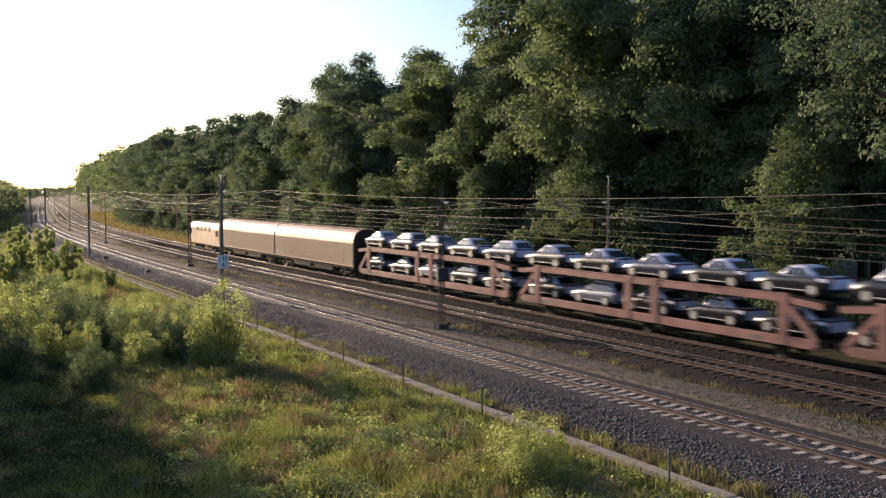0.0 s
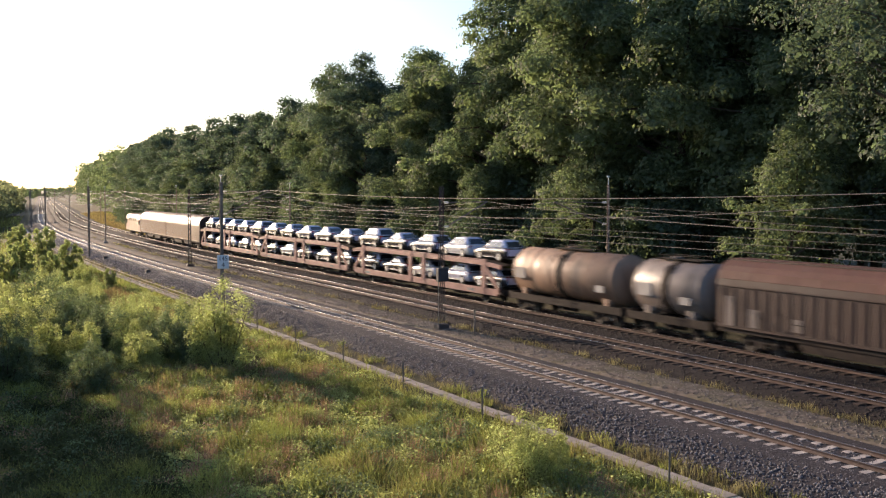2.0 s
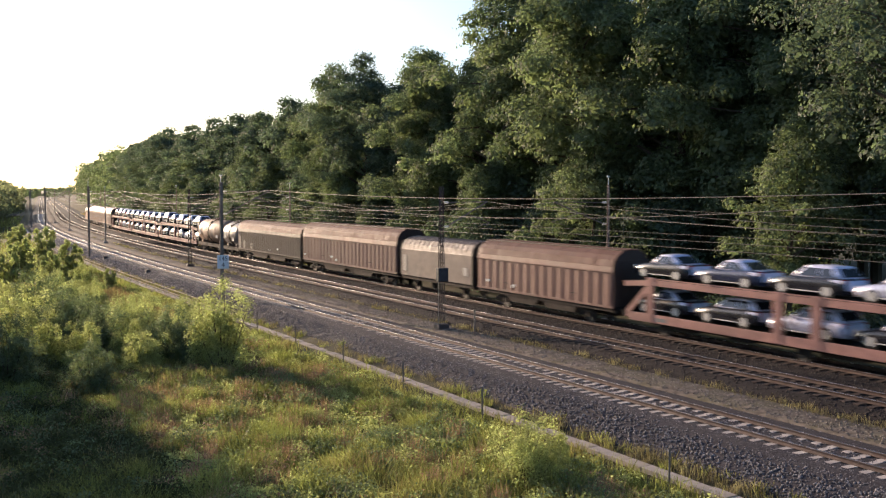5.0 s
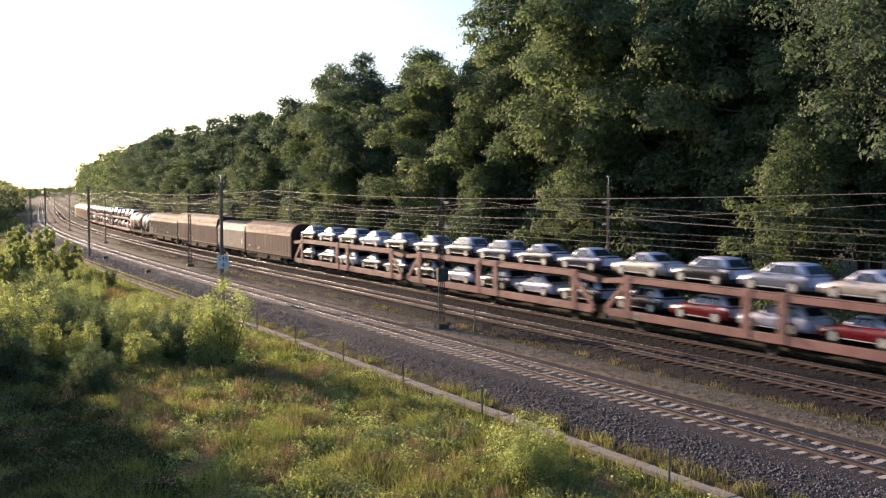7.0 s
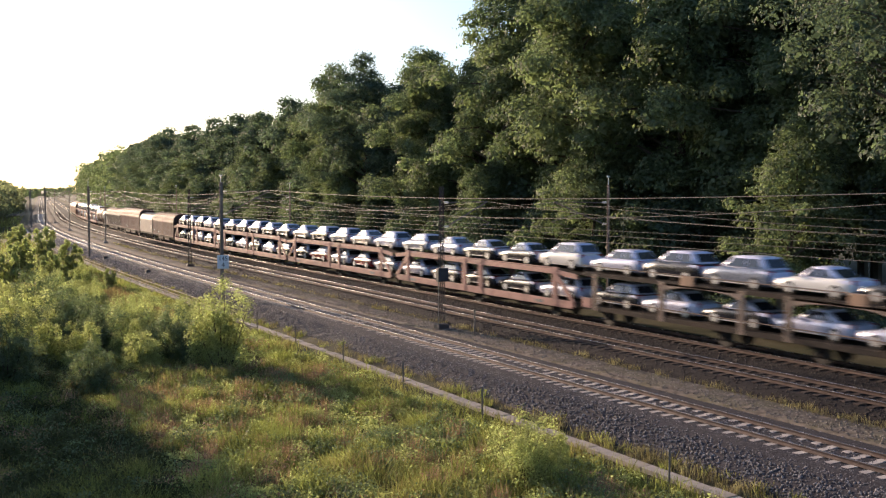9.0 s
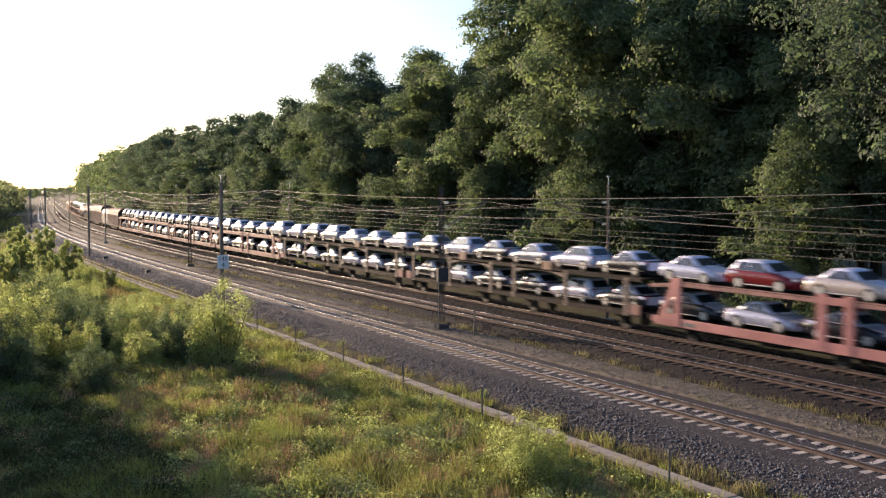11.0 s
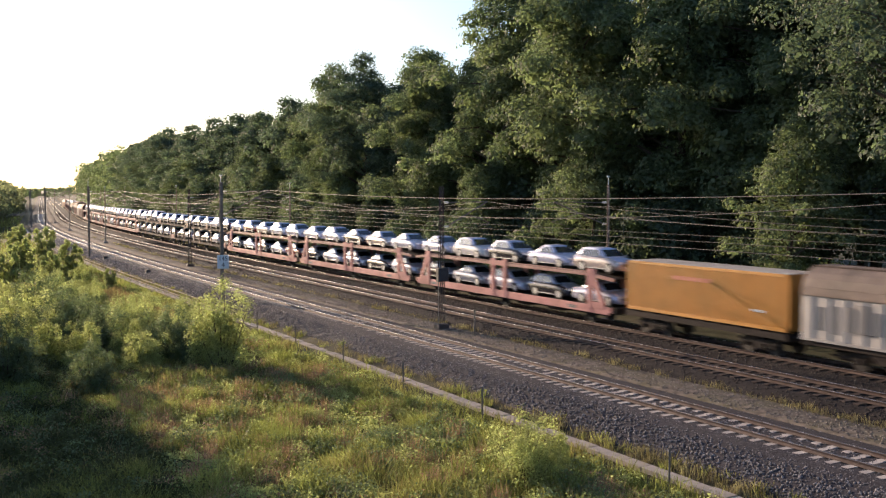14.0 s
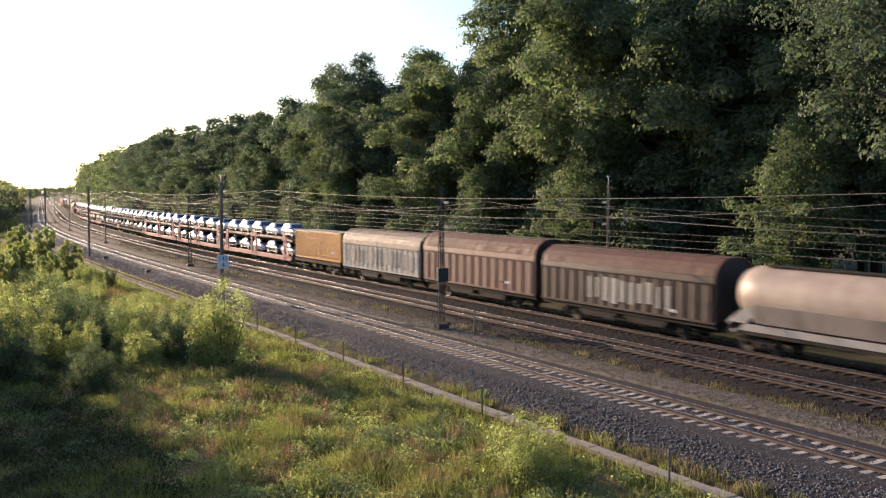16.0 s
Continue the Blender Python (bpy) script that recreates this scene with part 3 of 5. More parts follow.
def blades(name, label, count, s0, s1, w0, w1, hmin, hmax, width, mat, seed, tufts, spread, power=1.8, lift=None, droop=0.9):
    """Grass blades in tufts over a stretch of ground, as one thing."""
    gg = np.random.default_rng(seed)
    ts, tw = s0 + (s1 - s0) * gg.random(tufts) ** power, gg.uniform(w0, w1, tufts)
    th = gg.uniform(hmin, hmax, tufts)
    pick = gg.integers(0, tufts, count)
    s, w = ts[pick] + gg.normal(scale=spread, size=count), np.clip(tw[pick] + gg.normal(scale=spread, size=count), w0, w1)
    c, k = bend(s)
    x, y = c + w, s - w * k
    z = np.interp(w, GW, GZ) if lift is None else np.full(count, lift)
    h = th[pick] * gg.uniform(0.5, 1.15, count)
    a = gg.uniform(0, 6.283, count)
    lean = h * gg.uniform(0.05, droop, count)
    dx, dy = np.cos(a) * lean, np.sin(a) * lean
    wd = width * gg.uniform(0.6, 1.5, count) * (1 + np.clip(s - 40, 0, 120) / 60)
    b = gg.uniform(0, 6.283, count)
    px, py = np.cos(b) * wd / 2, np.sin(b) * wd / 2
    base = np.stack([x, y, z - 0.12], 1)
    side = np.stack([px, py, np.zeros(count)], 1)
    tip = base + np.stack([dx, dy, h + 0.1], 1)
    v = np.stack([base - side, base + side, tip + side * 0.25, tip - side * 0.25], 1).reshape(-1, 3)
    f = np.arange(4 * count).reshape(-1, 4)
    return tagged(raw(name, v, f, mat), label, "grass", kind="stuff")


blades("meadow_grass", "lush green meadow grass in uneven tufts", 170000, 18, 66, -3, 21.6, 0.08, 0.36, 0.034, M["grass"], 1, 3000, 0.38, 1.3)
blades("grass_clump", "taller thick clumps of green meadow grass", 110000, 18, 75, -3, 20.5, 0.35, 0.85, 0.028, M["grass"], 21, 420, 0.36, 1.3, droop=1.3)
blades("meadow_grass", "green meadow grass between the shrubs", 80000, 60, 130, 0, 21.6, 0.12, 0.45, 0.036, M["grass"], 13, 2200, 0.45, 1.3)
blades("meadow_grass", "sunlit green grass along the cable trough", 22000, 18, 150, 19.5, 22.2, 0.25, 0.6, 0.03, M["grass"], 2, 900, 0.3)
blades("dry_grass", "tan seed heads of dry grass among the green", 22000, 18, 130, -8, 21.5, 0.35, 0.75, 0.026, M["dry_grass"], 3, 240, 0.5)
blades("dead_stalks", "upright reddish dead sorrel stalks in the meadow", 11000, 22, 54, 7, 20.5, 0.45, 0.85, 0.022, M["dry_leaf"], 41, 110, 0.24, 1.1, droop=0.5)
blades("dry_grass", "patch of tall tan grass between the shrubs", 14000, 72, 112, 12.5, 19.5, 0.5, 1.0, 0.03, M["dry_grass"], 42, 260, 0.5, 1.0)
blades("far_meadow", "rough grass on the farther meadow", 26000, 120, 420, -45, 21, 0.5, 1.1, 0.06, M["grass"], 4, 2600, 1.2, 1.4)
blades("trackside_weeds", "sparse yellowish weeds at the ballast's foot", 9000, 16, 150, 23.1, 24.0, 0.12, 0.4, 0.03, M["weed"], 5, 420, 0.16)
blades("trackside_weeds", "small green weeds at the ballast's foot", 2600, 16, 120, 23.0, 24.1, 0.15, 0.45, 0.035, M["grass"], 6, 70, 0.15)
blades("walkway_weeds", "low weeds between the walkway and the far ballast", 4500, 20, 170, 31.2, 31.9, 0.05, 0.22, 0.02, M["weed"], 7, 420, 0.2, lift=-0.5)
blades("walkway_weeds", "taller brownish weeds between the walkway and the far ballast", 1500, 24, 200, 31.2, 31.8, 0.1, 0.3, 0.025, M["weed"], 8, 70, 0.16, lift=-0.5)
blades("bank_grass", "tall dry grass on the strip before the wood", 22000, 120, 420, 41.8, 49.5, 0.4, 1.0, 0.045, M["dry_grass"], 9, 2200, 0.5, 1.3)
blades("bank_grass", "green grass on the strip before the wood", 20000, 110, 420, 44.5, 52, 0.2, 0.6, 0.045, M["grass"], 10, 2200, 0.5, 1.3)


def herbs(name, label, count, s0, s1, w0, w1, size, leaf, per, mat, seed):
    """Low leafy plants in mounds, as one thing."""
    gg = np.random.default_rng(seed)
    cs, rs = [], []
    for _ in range(count):
        s, w = s0 + (s1 - s0) * gg.random() ** 1.7, gg.uniform(w0, w1)
        x, y, _a = course(s, w)
        for _ in range(4):
            r = size * gg.uniform(0.5, 1.3)
            cs.append((x + gg.normal() * size * 0.8, y + gg.normal() * size * 0.8, ground_z(w) + r * gg.uniform(0.3, 0.9)))
            rs.append(r)
    v, f = leaf_cloud(gg, cs, rs, [per] * len(cs), leaf, 0.9)
    return tagged(raw(name, v, f, mat), label, "plants", kind="stuff")


herbs("meadow_herbs", "mounds of low green herbs in the meadow", 1000, 20, 100, 8, 21.3, 0.3, 0.09, 60, M["leaf_light"], 31)
# this patch's dark leaf colour deepens the shade lying on the corner
herbs("meadow_herbs", "dense nettles with leaves darkened to deepen the shade in the meadow's corner", 700, 22, 62, -3, 8.5, 0.42, 0.12, 70, M["nettle_shade"], 35)
herbs("meadow_herbs", "dark green nettles and brambles in the meadow", 600, 20, 110, -3, 21.0, 0.42, 0.1, 70, M["leaf_mid"], 32)
herbs("dead_herbs", "pinkish dead stalks and sorrel in the meadow", 200, 21, 80, 1, 20.5, 0.4, 0.09, 70, M["dry_leaf"], 33)
herbs("bank_herbs", "leafy undergrowth below the wood", 240, 40, 300, 46, 53, 0.7, 0.25, 50, M["leaf_dark"], 34)
blades("far_field", "strip of tan dry field beyond the meadow", 9000, 190, 330, -30, 16, 0.4, 0.9, 0.07, M["dry_grass"], 12, 900, 1.5, 1.0)
# ---- masts and wires of the overhead line ----
def lattice_mast(s, w, z0, top, label):
    ms = thing("overhead_line_mast", label, "mast", "overhead line masts")
    ms.matrix_basis = at(s, w, z0)
    h = top - z0
    for sx in (-1, 1):
        bm = bmesh.new()
        for sy in (-1, 1):
            beam(bm, (sx * 0.16, sy * 0.14, 0), (sx * 0.09, sy * 0.08, h), 0.05, 0.05)
        part("channel", bm, M["lattice"], ms)
    bm = bmesh.new()
    n = 16
    for i in range(n):
        za, zb = 0.3 + i * (h - 0.5) / n, 0.3 + (i + 1) * (h - 0.5) / n
        e = 1 if i % 2 else -1
        k = 1 - 0.4 * za / h
        for sy in (-0.14, 0.14):
            beam(bm, (e * 0.15 * k, sy * k, za), (-e * 0.15 * k, sy * k, zb), 0.02, 0.03)
    part("lacing", bm, M["lattice"], ms)
    bm = bmesh.new()
    box(bm, (0, 0, 0.0), (0.75, 0.75, 0.5), bevel=0.05)
    part("footing", bm, M["lattice"], ms)
    return ms


def steel_mast(s, w, z0, top, label, width=0.24, mat="mast"):
    ms = thing("overhead_line_mast", label, "mast", "overhead line masts")
    ms.matrix_basis = at(s, w, z0)
    h = top - z0
    bm = bmesh.new()
    for y in (-width / 2, width / 2):
        box(bm, (0, y, h / 2), (width, 0.025, h))
    box(bm, (0, 0, h / 2), (0.02, width - 0.02, h))
    part("column", bm, M[mat], ms)
    bm = bmesh.new()
    box(bm, (0, 0, 0.0), (0.7, 0.7, 0.5), bevel=0.05)
    part("footing", bm, M["concrete"], ms)
    bm = bmesh.new()
    rod(bm, (0, 0, h), (0, 0, h + 0.55), 0.035, 6)
    rod(bm, (-0.12, 0, h + 0.55), (0.12, 0, h + 0.55), 0.06, 8)
    part("top_insulator", bm, M["porcelain"], ms)
    return ms


def bracket(ms, reach, z_top, z_low, z0):
    """Cantilever: top tie, diagonal tube and steady arm, with pale insulators by the mast. reach: metres to the right."""
    e = 1 if reach > 0 else -1
    zt, zl = z_top - z0, z_low - z0
    bm = bmesh.new()
    rod(bm, (e * 0.5, 0, zl + 0.1), (reach, 0, zt), 0.045, 6)
    rod(bm, (e * 0.5, 0, zt - 0.05), (reach, 0, zt), 0.025, 6)
    rod(bm, (reach * 0.55, 0, zl + (zt - zl) * 0.52), (reach * 1.05, 0, zl + 0.25), 0.025, 6)
    rod(bm, (reach * 1.05, 0, zl + 0.25), (reach * 0.8, 0, zl), 0.018, 6)
    b = part("cantilever", bm, M["pole"], ms)
    for z in (zl + 0.05, zt - 0.05):
        bm = bmesh.new()
        rod(bm, (e * 0.12, 0, z), (e * 0.52, 0, z + 0.02), 0.03, 8)
        for k in range(4):
            rod(bm, (e * (0.2 + 0.08 * k), 0, z), (e * (0.225 + 0.08 * k), 0, z), 0.075, 8)
        part("insulator", bm, M["porcelain"], b)


def wire(name, label, pts_of, s0, s1, r, step=3.0):
    """A wire along the line; pts_of(s) gives offset and height."""
    vs, fs, k = [], [], 0
    n = int((s1 - s0) / step) + 1
    for i in range(n):
        s = s0 + (s1 - s0) * i / (n - 1)
        w, z = pts_of(s)
        rr = r * (1 + max(0.0, s - 60) / 260)
        for a in range(4):
            x, y, _ = course(s, w + rr * math.cos(a * math.pi / 2))
            vs.append((x, y, z + rr * math.sin(a * math.pi / 2)))
        if i:
            for a in range(4):
                b = (a + 1) % 4
                fs.append((k - 4 + a, k - 4 + b, k + b, k + a))
        k += 4
    return tagged(raw(name, vs, fs, M["wire"]), label, "wire", "overhead wires")


def span(s, first, gap):
    t = ((s - first) / gap) % 1.0
    return 4 * t * (1 - t)


A0, AG, B0, BG, C0, CG = 15.6, 65.9, 55.0, 60.0, 54.3, 62.0
for k in range(1, 6):
    s = A0 + AG * k if k > 1 else 81.3
    ms = steel_mast(s, 24.3, -1.35, 8.75, "tapered steel overhead line mast beside the near track")
    bracket(ms, 4.2, 8.05, 6.1, -1.35)
    if k == 1:
        sign_mast = ms
for k in range(0, 5):
    s = B0 + BG * k
    ms = lattice_mast(s, 30.45, -0.55, 8.3, "rusty lattice overhead line mast between the tracks") if k < 2 else steel_mast(s, 30.6, -0.55, 8.2, "slim steel overhead line mast between the tracks", 0.16, "pole")
    bracket(ms, 3.35, 7.35, 5.75, -0.55)
    if k == 0:
        bm = bmesh.new()
        box(bm, (-0.05, -0.2, 3.35), (0.72, 0.35, 0.85), bevel=0.03)
        part("switch_box", bm, M["black_box"], ms, "dark switch box")
        bm = bmesh.new()
        rod(bm, (-0.32, -0.2, 0.0), (-0.32, -0.2, 3.0), 0.03, 6)
        part("conduit", bm, M["mast"], ms)
for k in range(0, 6):
    ms = steel_mast(C0 + CG * k, 43.0, -0.9, 8.45, "steel overhead line mast before the wood", 0.13, "pole")
    bracket(ms, -4.5, 7.3, 5.75, -0.9)

wire("feeder_wire", "taut pale feeder wire over the near track", lambda s: (28.5, 8.1 - 0.5 * span(s, A0, AG)), -20, 700, 0.016)
wire("messenger_wire", "sagging messenger wire over the near track", lambda s: (28.1, 8.05 - 1.45 * span(s, A0, AG)), -20, 700, 0.012)
wire("contact_wire", "contact wire over the near track", lambda s: (27.45 + 0.3 * math.sin(s / 20), 5.75), -20, 700, 0.010)
wire("messenger_wire", "sagging messenger wire over the middle track", lambda s: (W2, 7.35 - 1.05 * span(s, B0, BG)), -20, 700, 0.012)
wire("contact_wire", "contact wire over the middle track", lambda s: (W2 + 0.3 * math.sin(s / 20), 5.6), -20, 700, 0.010)
wire("messenger_wire", "sagging messenger wire over the freight train", lambda s: (W3, 7.3 - 1.05 * span(s, C0, CG)), -20, 700, 0.012)
wire("contact_wire", "contact wire over the freight train", lambda s: (W3 + 0.3 * math.sin(s / 20), 5.6), -20, 700, 0.010)
wire("return_wire", "thin return wire along the masts before the wood", lambda s: (43.3, 7.0 - 0.5 * span(s, C0, CG)), -20, 500, 0.010)
wire("return_wire", "thin return wire along the masts before the wood", lambda s: (43.4, 6.2 - 0.5 * span(s, C0, CG)), -20, 500, 0.010)
for name, w, zm, sag, zc, first, gap in (("near", 27.8, 8.05, 1.45, 5.75, A0, AG), ("middle", W2, 7.35, 1.05, 5.6, B0, BG), ("far", W3, 7.3, 1.05, 5.6, C0, CG)):
    bm = bmesh.new()
    s = first + gap * 0.08 - gap
    while s < 150:
        x, y, _ = course(s, w)
        rod(bm, (x, y, zc), (x, y, zm - sag * span(s, first, gap)), 0.006, 4)
        s += gap * 0.12
    tagged(part("dropper_wires", bm, M["wire"]), "thin droppers between messenger and contact wire", "wire", kind="stuff")

# kilometre board on its mast
def letter(txt, size, mat, parent, x, z):
    cu = bpy.data.curves.new("sign_text", "FONT")
    cu.body, cu.size, cu.align_x, cu.align_y, cu.extrude = txt, size, "CENTER", "CENTER", 0.004
    tmp = bpy.data.objects.new("sign_text", cu)
    scene.collection.objects.link(tmp)
    me = bpy.data.meshes.new_from_object(tmp.evaluated_get(bpy.context.evaluated_depsgraph_get()))
    bpy.data.objects.remove(tmp)
    me.materials.clear()
    me.materials.append(mat)
    ob = new("numeral", me)
    ob.parent = parent
    ob.matrix_basis = Matrix.Translation((x, -0.032, z)) @ Matrix.Rotation(radians(90), 4, "X")
    return ob


kb = thing("kilometre_board", "white kilometre board with dark numerals on the mast", "sign")
kx, ky, ka = course(81.3, 24.3)
kb.matrix_basis = Matrix.Translation((kx + 0.05, ky - 0.2, 2.2)) @ Matrix.Rotation(radians(-20), 4, "Z")
bm = bmesh.new()
box(bm, (0, 0, 0.0), (0.95, 0.05, 1.12), bevel=0.02)
part("plate", bm, M["pale_sign"], kb)
letter("145", 0.5, M["black_paint"], kb, 0.0, 0.27)
letter("4", 0.55, M["black_paint"], kb, 0.0, -0.26)

# ---- cable trough and wire fence beside the near track ----
trough = thing("cable_trough", "line of pale concrete cable trough covers in the grass", "cable trough", kind="structure")
bm = bmesh.new()
extrude(bm, [(-0.26, -0.12), (-0.26, 0.04), (-0.24, 0.055), (0.24, 0.055), (0.26, 0.04), (0.26, -0.12)], -0.49, 0.49)
cover = part("trough_cover", bm, M["concrete"], trough)
cover.matrix_basis = at(14.0, 22.75, -1.5)
for i in range(1, 260):
    share("trough_cover", cover.data, trough, at(14.0 + i, 22.75 + 0.012 * math.sin(i * 1.7), -1.5 + 0.012 * math.sin(i * 2.9)))

fence = thing("wire_fence", "low fence of grey posts with weathered tan rails", "fence")
posts_s = [24.4, 36.0, 43.4, 50.7, 58.0, 65.3] + [72.6 + 3.65 * i for i in range(39)]
for s in posts_s:
    bm = bmesh.new()
    h = 1.45 if s < 100 else 1.2
    rod(bm, (0, 0, -0.2), (0, 0, h), 0.035, 7)
    rod(bm, (0, 0, h), (0, 0, h + 0.02), 0.045, 7)
    p = part("post", bm, M["mast"] if s < 70 else M["dry_wood"], fence)
    p.matrix_basis = at(s, 21.9, -1.7)
for z in (0.55, 0.95, 1.3):
    vs, fs, k = [], [], 0
    s = 70.0
    while s < 215:
        x, y, _ = course(s, 21.9)
        r = 0.035
        for a in range(4):
            vs.append((x + r * math.cos(a * 1.571), y, -1.7 + z * 0.85 + r * math.sin(a * 1.571)))
        if k:
            for a in range(4):
                b = (a + 1) % 4
                fs.append((k - 4 + a, k - 4 + b, k + b, k + a))
        k += 4
        s += 3.65
    raw("fence_rail", vs, fs, M["dry_wood"], fence)

mk = thing("marker_post", "thin grey marker post on the gravel walkway", "post")
bm = bmesh.new()
rod(bm, (0, 0, -0.2), (0, 0, 1.5), 0.05, 8)
box(bm, (0, 0, 1.5), (0.14, 0.05, 0.12))
part("post", bm, M["mast"], mk)
mk.matrix_basis = at(51.2, 30.6, -0.56)
for s, w in ((139.5, 25.2), (113, 25.3)):
    cb = thing("trackside_box", "small dark trackside box on the ballast", "trackside box")
    bm = bmesh.new()
    box(bm, (0, 0, 0.1), (0.5, 0.7, 0.4), bevel=0.05)
    part("casing", bm, M["black_box"], cb)
    bm = bmesh.new()
    box(bm, (0, 0, 0.31), (0.54, 0.74, 0.04))
    part("lid", bm, M["underframe"], cb)
    cb.matrix_basis = at(s, w, -0.95)
# ---- the freight train; each thing's own space: y forward, z = 0 at the rail's top ----
def bogie(parent, y, wheelbase=1.8):
    bm = bmesh.new()
    for sx in (-0.98, 0.98):
        box(bm, (sx, y, 0.62), (0.12, wheelbase + 0.7, 0.2))
        box(bm, (sx, y, 0.45), (0.16, 0.6, 0.3))
        for d in (-wheelbase / 2, wheelbase / 2):
            box(bm, (sx * 1.04, y + d, 0.46), (0.16, 0.3, 0.3), bevel=0.04)
    box(bm, (0, y, 0.72), (2.1, 0.5, 0.25))
    b = part("bogie", bm, M["underframe"], parent)
    for d in (-wheelbase / 2, wheelbase / 2):
        for sx in (-0.75, 0.75):
            bm = bmesh.new()
            rod(bm, (sx - 0.065, y + d, 0.46), (sx + 0.065, y + d, 0.46), 0.46, 18)
            rod(bm, (sx * 0.75, y + d, 0.46), (sx * 1.25, y + d, 0.46), 0.12, 8)
            part("wheel", bm, M["wheel_steel"], b)
    return b


def axle(parent, y):
    for sx in (-0.98, 0.98):
        bm = bmesh.new()
        box(bm, (sx, y, 0.48), (0.16, 0.32, 0.32), bevel=0.04)
        box(bm, (sx, y, 0.75), (0.1, 1.3, 0.12))
        box(bm, (sx, y, 0.65), (0.12, 0.2, 0.2))
        b = part("axle_box", bm, M["underframe"], parent)
    for sx in (-0.75, 0.75):
        bm = bmesh.new()
        rod(bm, (sx - 0.065, y, 0.48), (sx + 0.065, y, 0.48), 0.48, 18)
        rod(bm, (sx * 0.75, y, 0.48), (sx * 1.25, y, 0.48), 0.12, 8)
        part("wheel", bm, M["wheel_steel"], b)
    return b


def buffers(parent, half):
    for e in (-1, 1):
        for sx in (-0.87, 0.87):
            bm = bmesh.new()
            rod(bm, (sx, e * (half - 0.05), 1.04), (sx, e * (half + 0.33), 1.04), 0.1, 10)
            rod(bm, (sx, e * (half + 0.33), 1.04), (sx, e * (half + 0.38), 1.04), 0.22, 14)
            part("buffer", bm, M["underframe"], parent)


def brake_gear(parent, half):
    """Dark rigging under the floor: centre sill, cross levers, air reservoirs and pipes."""
    bm = bmesh.new()
    box(bm, (0, 0, 0.72), (0.5, 2 * half, 0.4))
    for k in (-0.62, -0.3, 0.28, 0.64):
        box(bm, (0, k * half, 0.6), (2.2, 0.14, 0.36))
        rod(bm, (-0.75, k * half + 0.5, 0.55), (-0.75, k * half + 1.7, 0.55), 0.19, 10)
    for sx in (-0.55, 0.55):
        rod(bm, (sx, -half, 0.5), (sx, half, 0.5), 0.045, 6)
    return part("brake_gear", bm, M["underframe"], parent)


def frame_beams(parent, half, z=1.05, mat=None, deep=0.28):
    bm = bmesh.new()
    for sx in (-1.25, 1.25):
        box(bm, (sx, 0, z), (0.12, 2 * half, deep))
    for sx in (-0.25, 0.25):
        box(bm, (sx, 0, z), (0.15, 2 * half, 0.25))
    for e in (-1, 1):
        box(bm, (0, e * (half - 0.1), z), (2.6, 0.2, deep + 0.08))
    for i in range(5):
        box(bm, (0, -half * 0.7 + i * half * 0.35, z - 0.05), (2.5, 0.12, 0.2))
    return part("underframe", bm, mat or M["underframe"], parent)


def truss(parent, half, mat, drop=0.5):
    """The tapered pressed girders hung between the running gear."""
    for sx in (-1.22, 1.22):
        bm = bmesh.new()
        for a, b in ((-half * 0.52, -half * 0.04), (half * 0.04, half * 0.52)):
            vs = [bm.verts.new((sx + o, y, z)) for o in (-0.03, 0.03) for y, z in ((a, 0.92), (b, 0.92), (b - 0.35, 0.92 - drop), (a + 0.35, 0.92 - drop))]
            for q in ((0, 1, 2, 3), (7, 6, 5, 4), (0, 4, 5, 1), (1, 5, 6, 2), (2, 6, 7, 3), (3, 7, 4, 0)):
                bm.faces.new([vs[k] for k in q])
        bmesh.ops.recalc_face_normals(bm, faces=bm.faces)
        part("side_girder", bm, mat, parent)


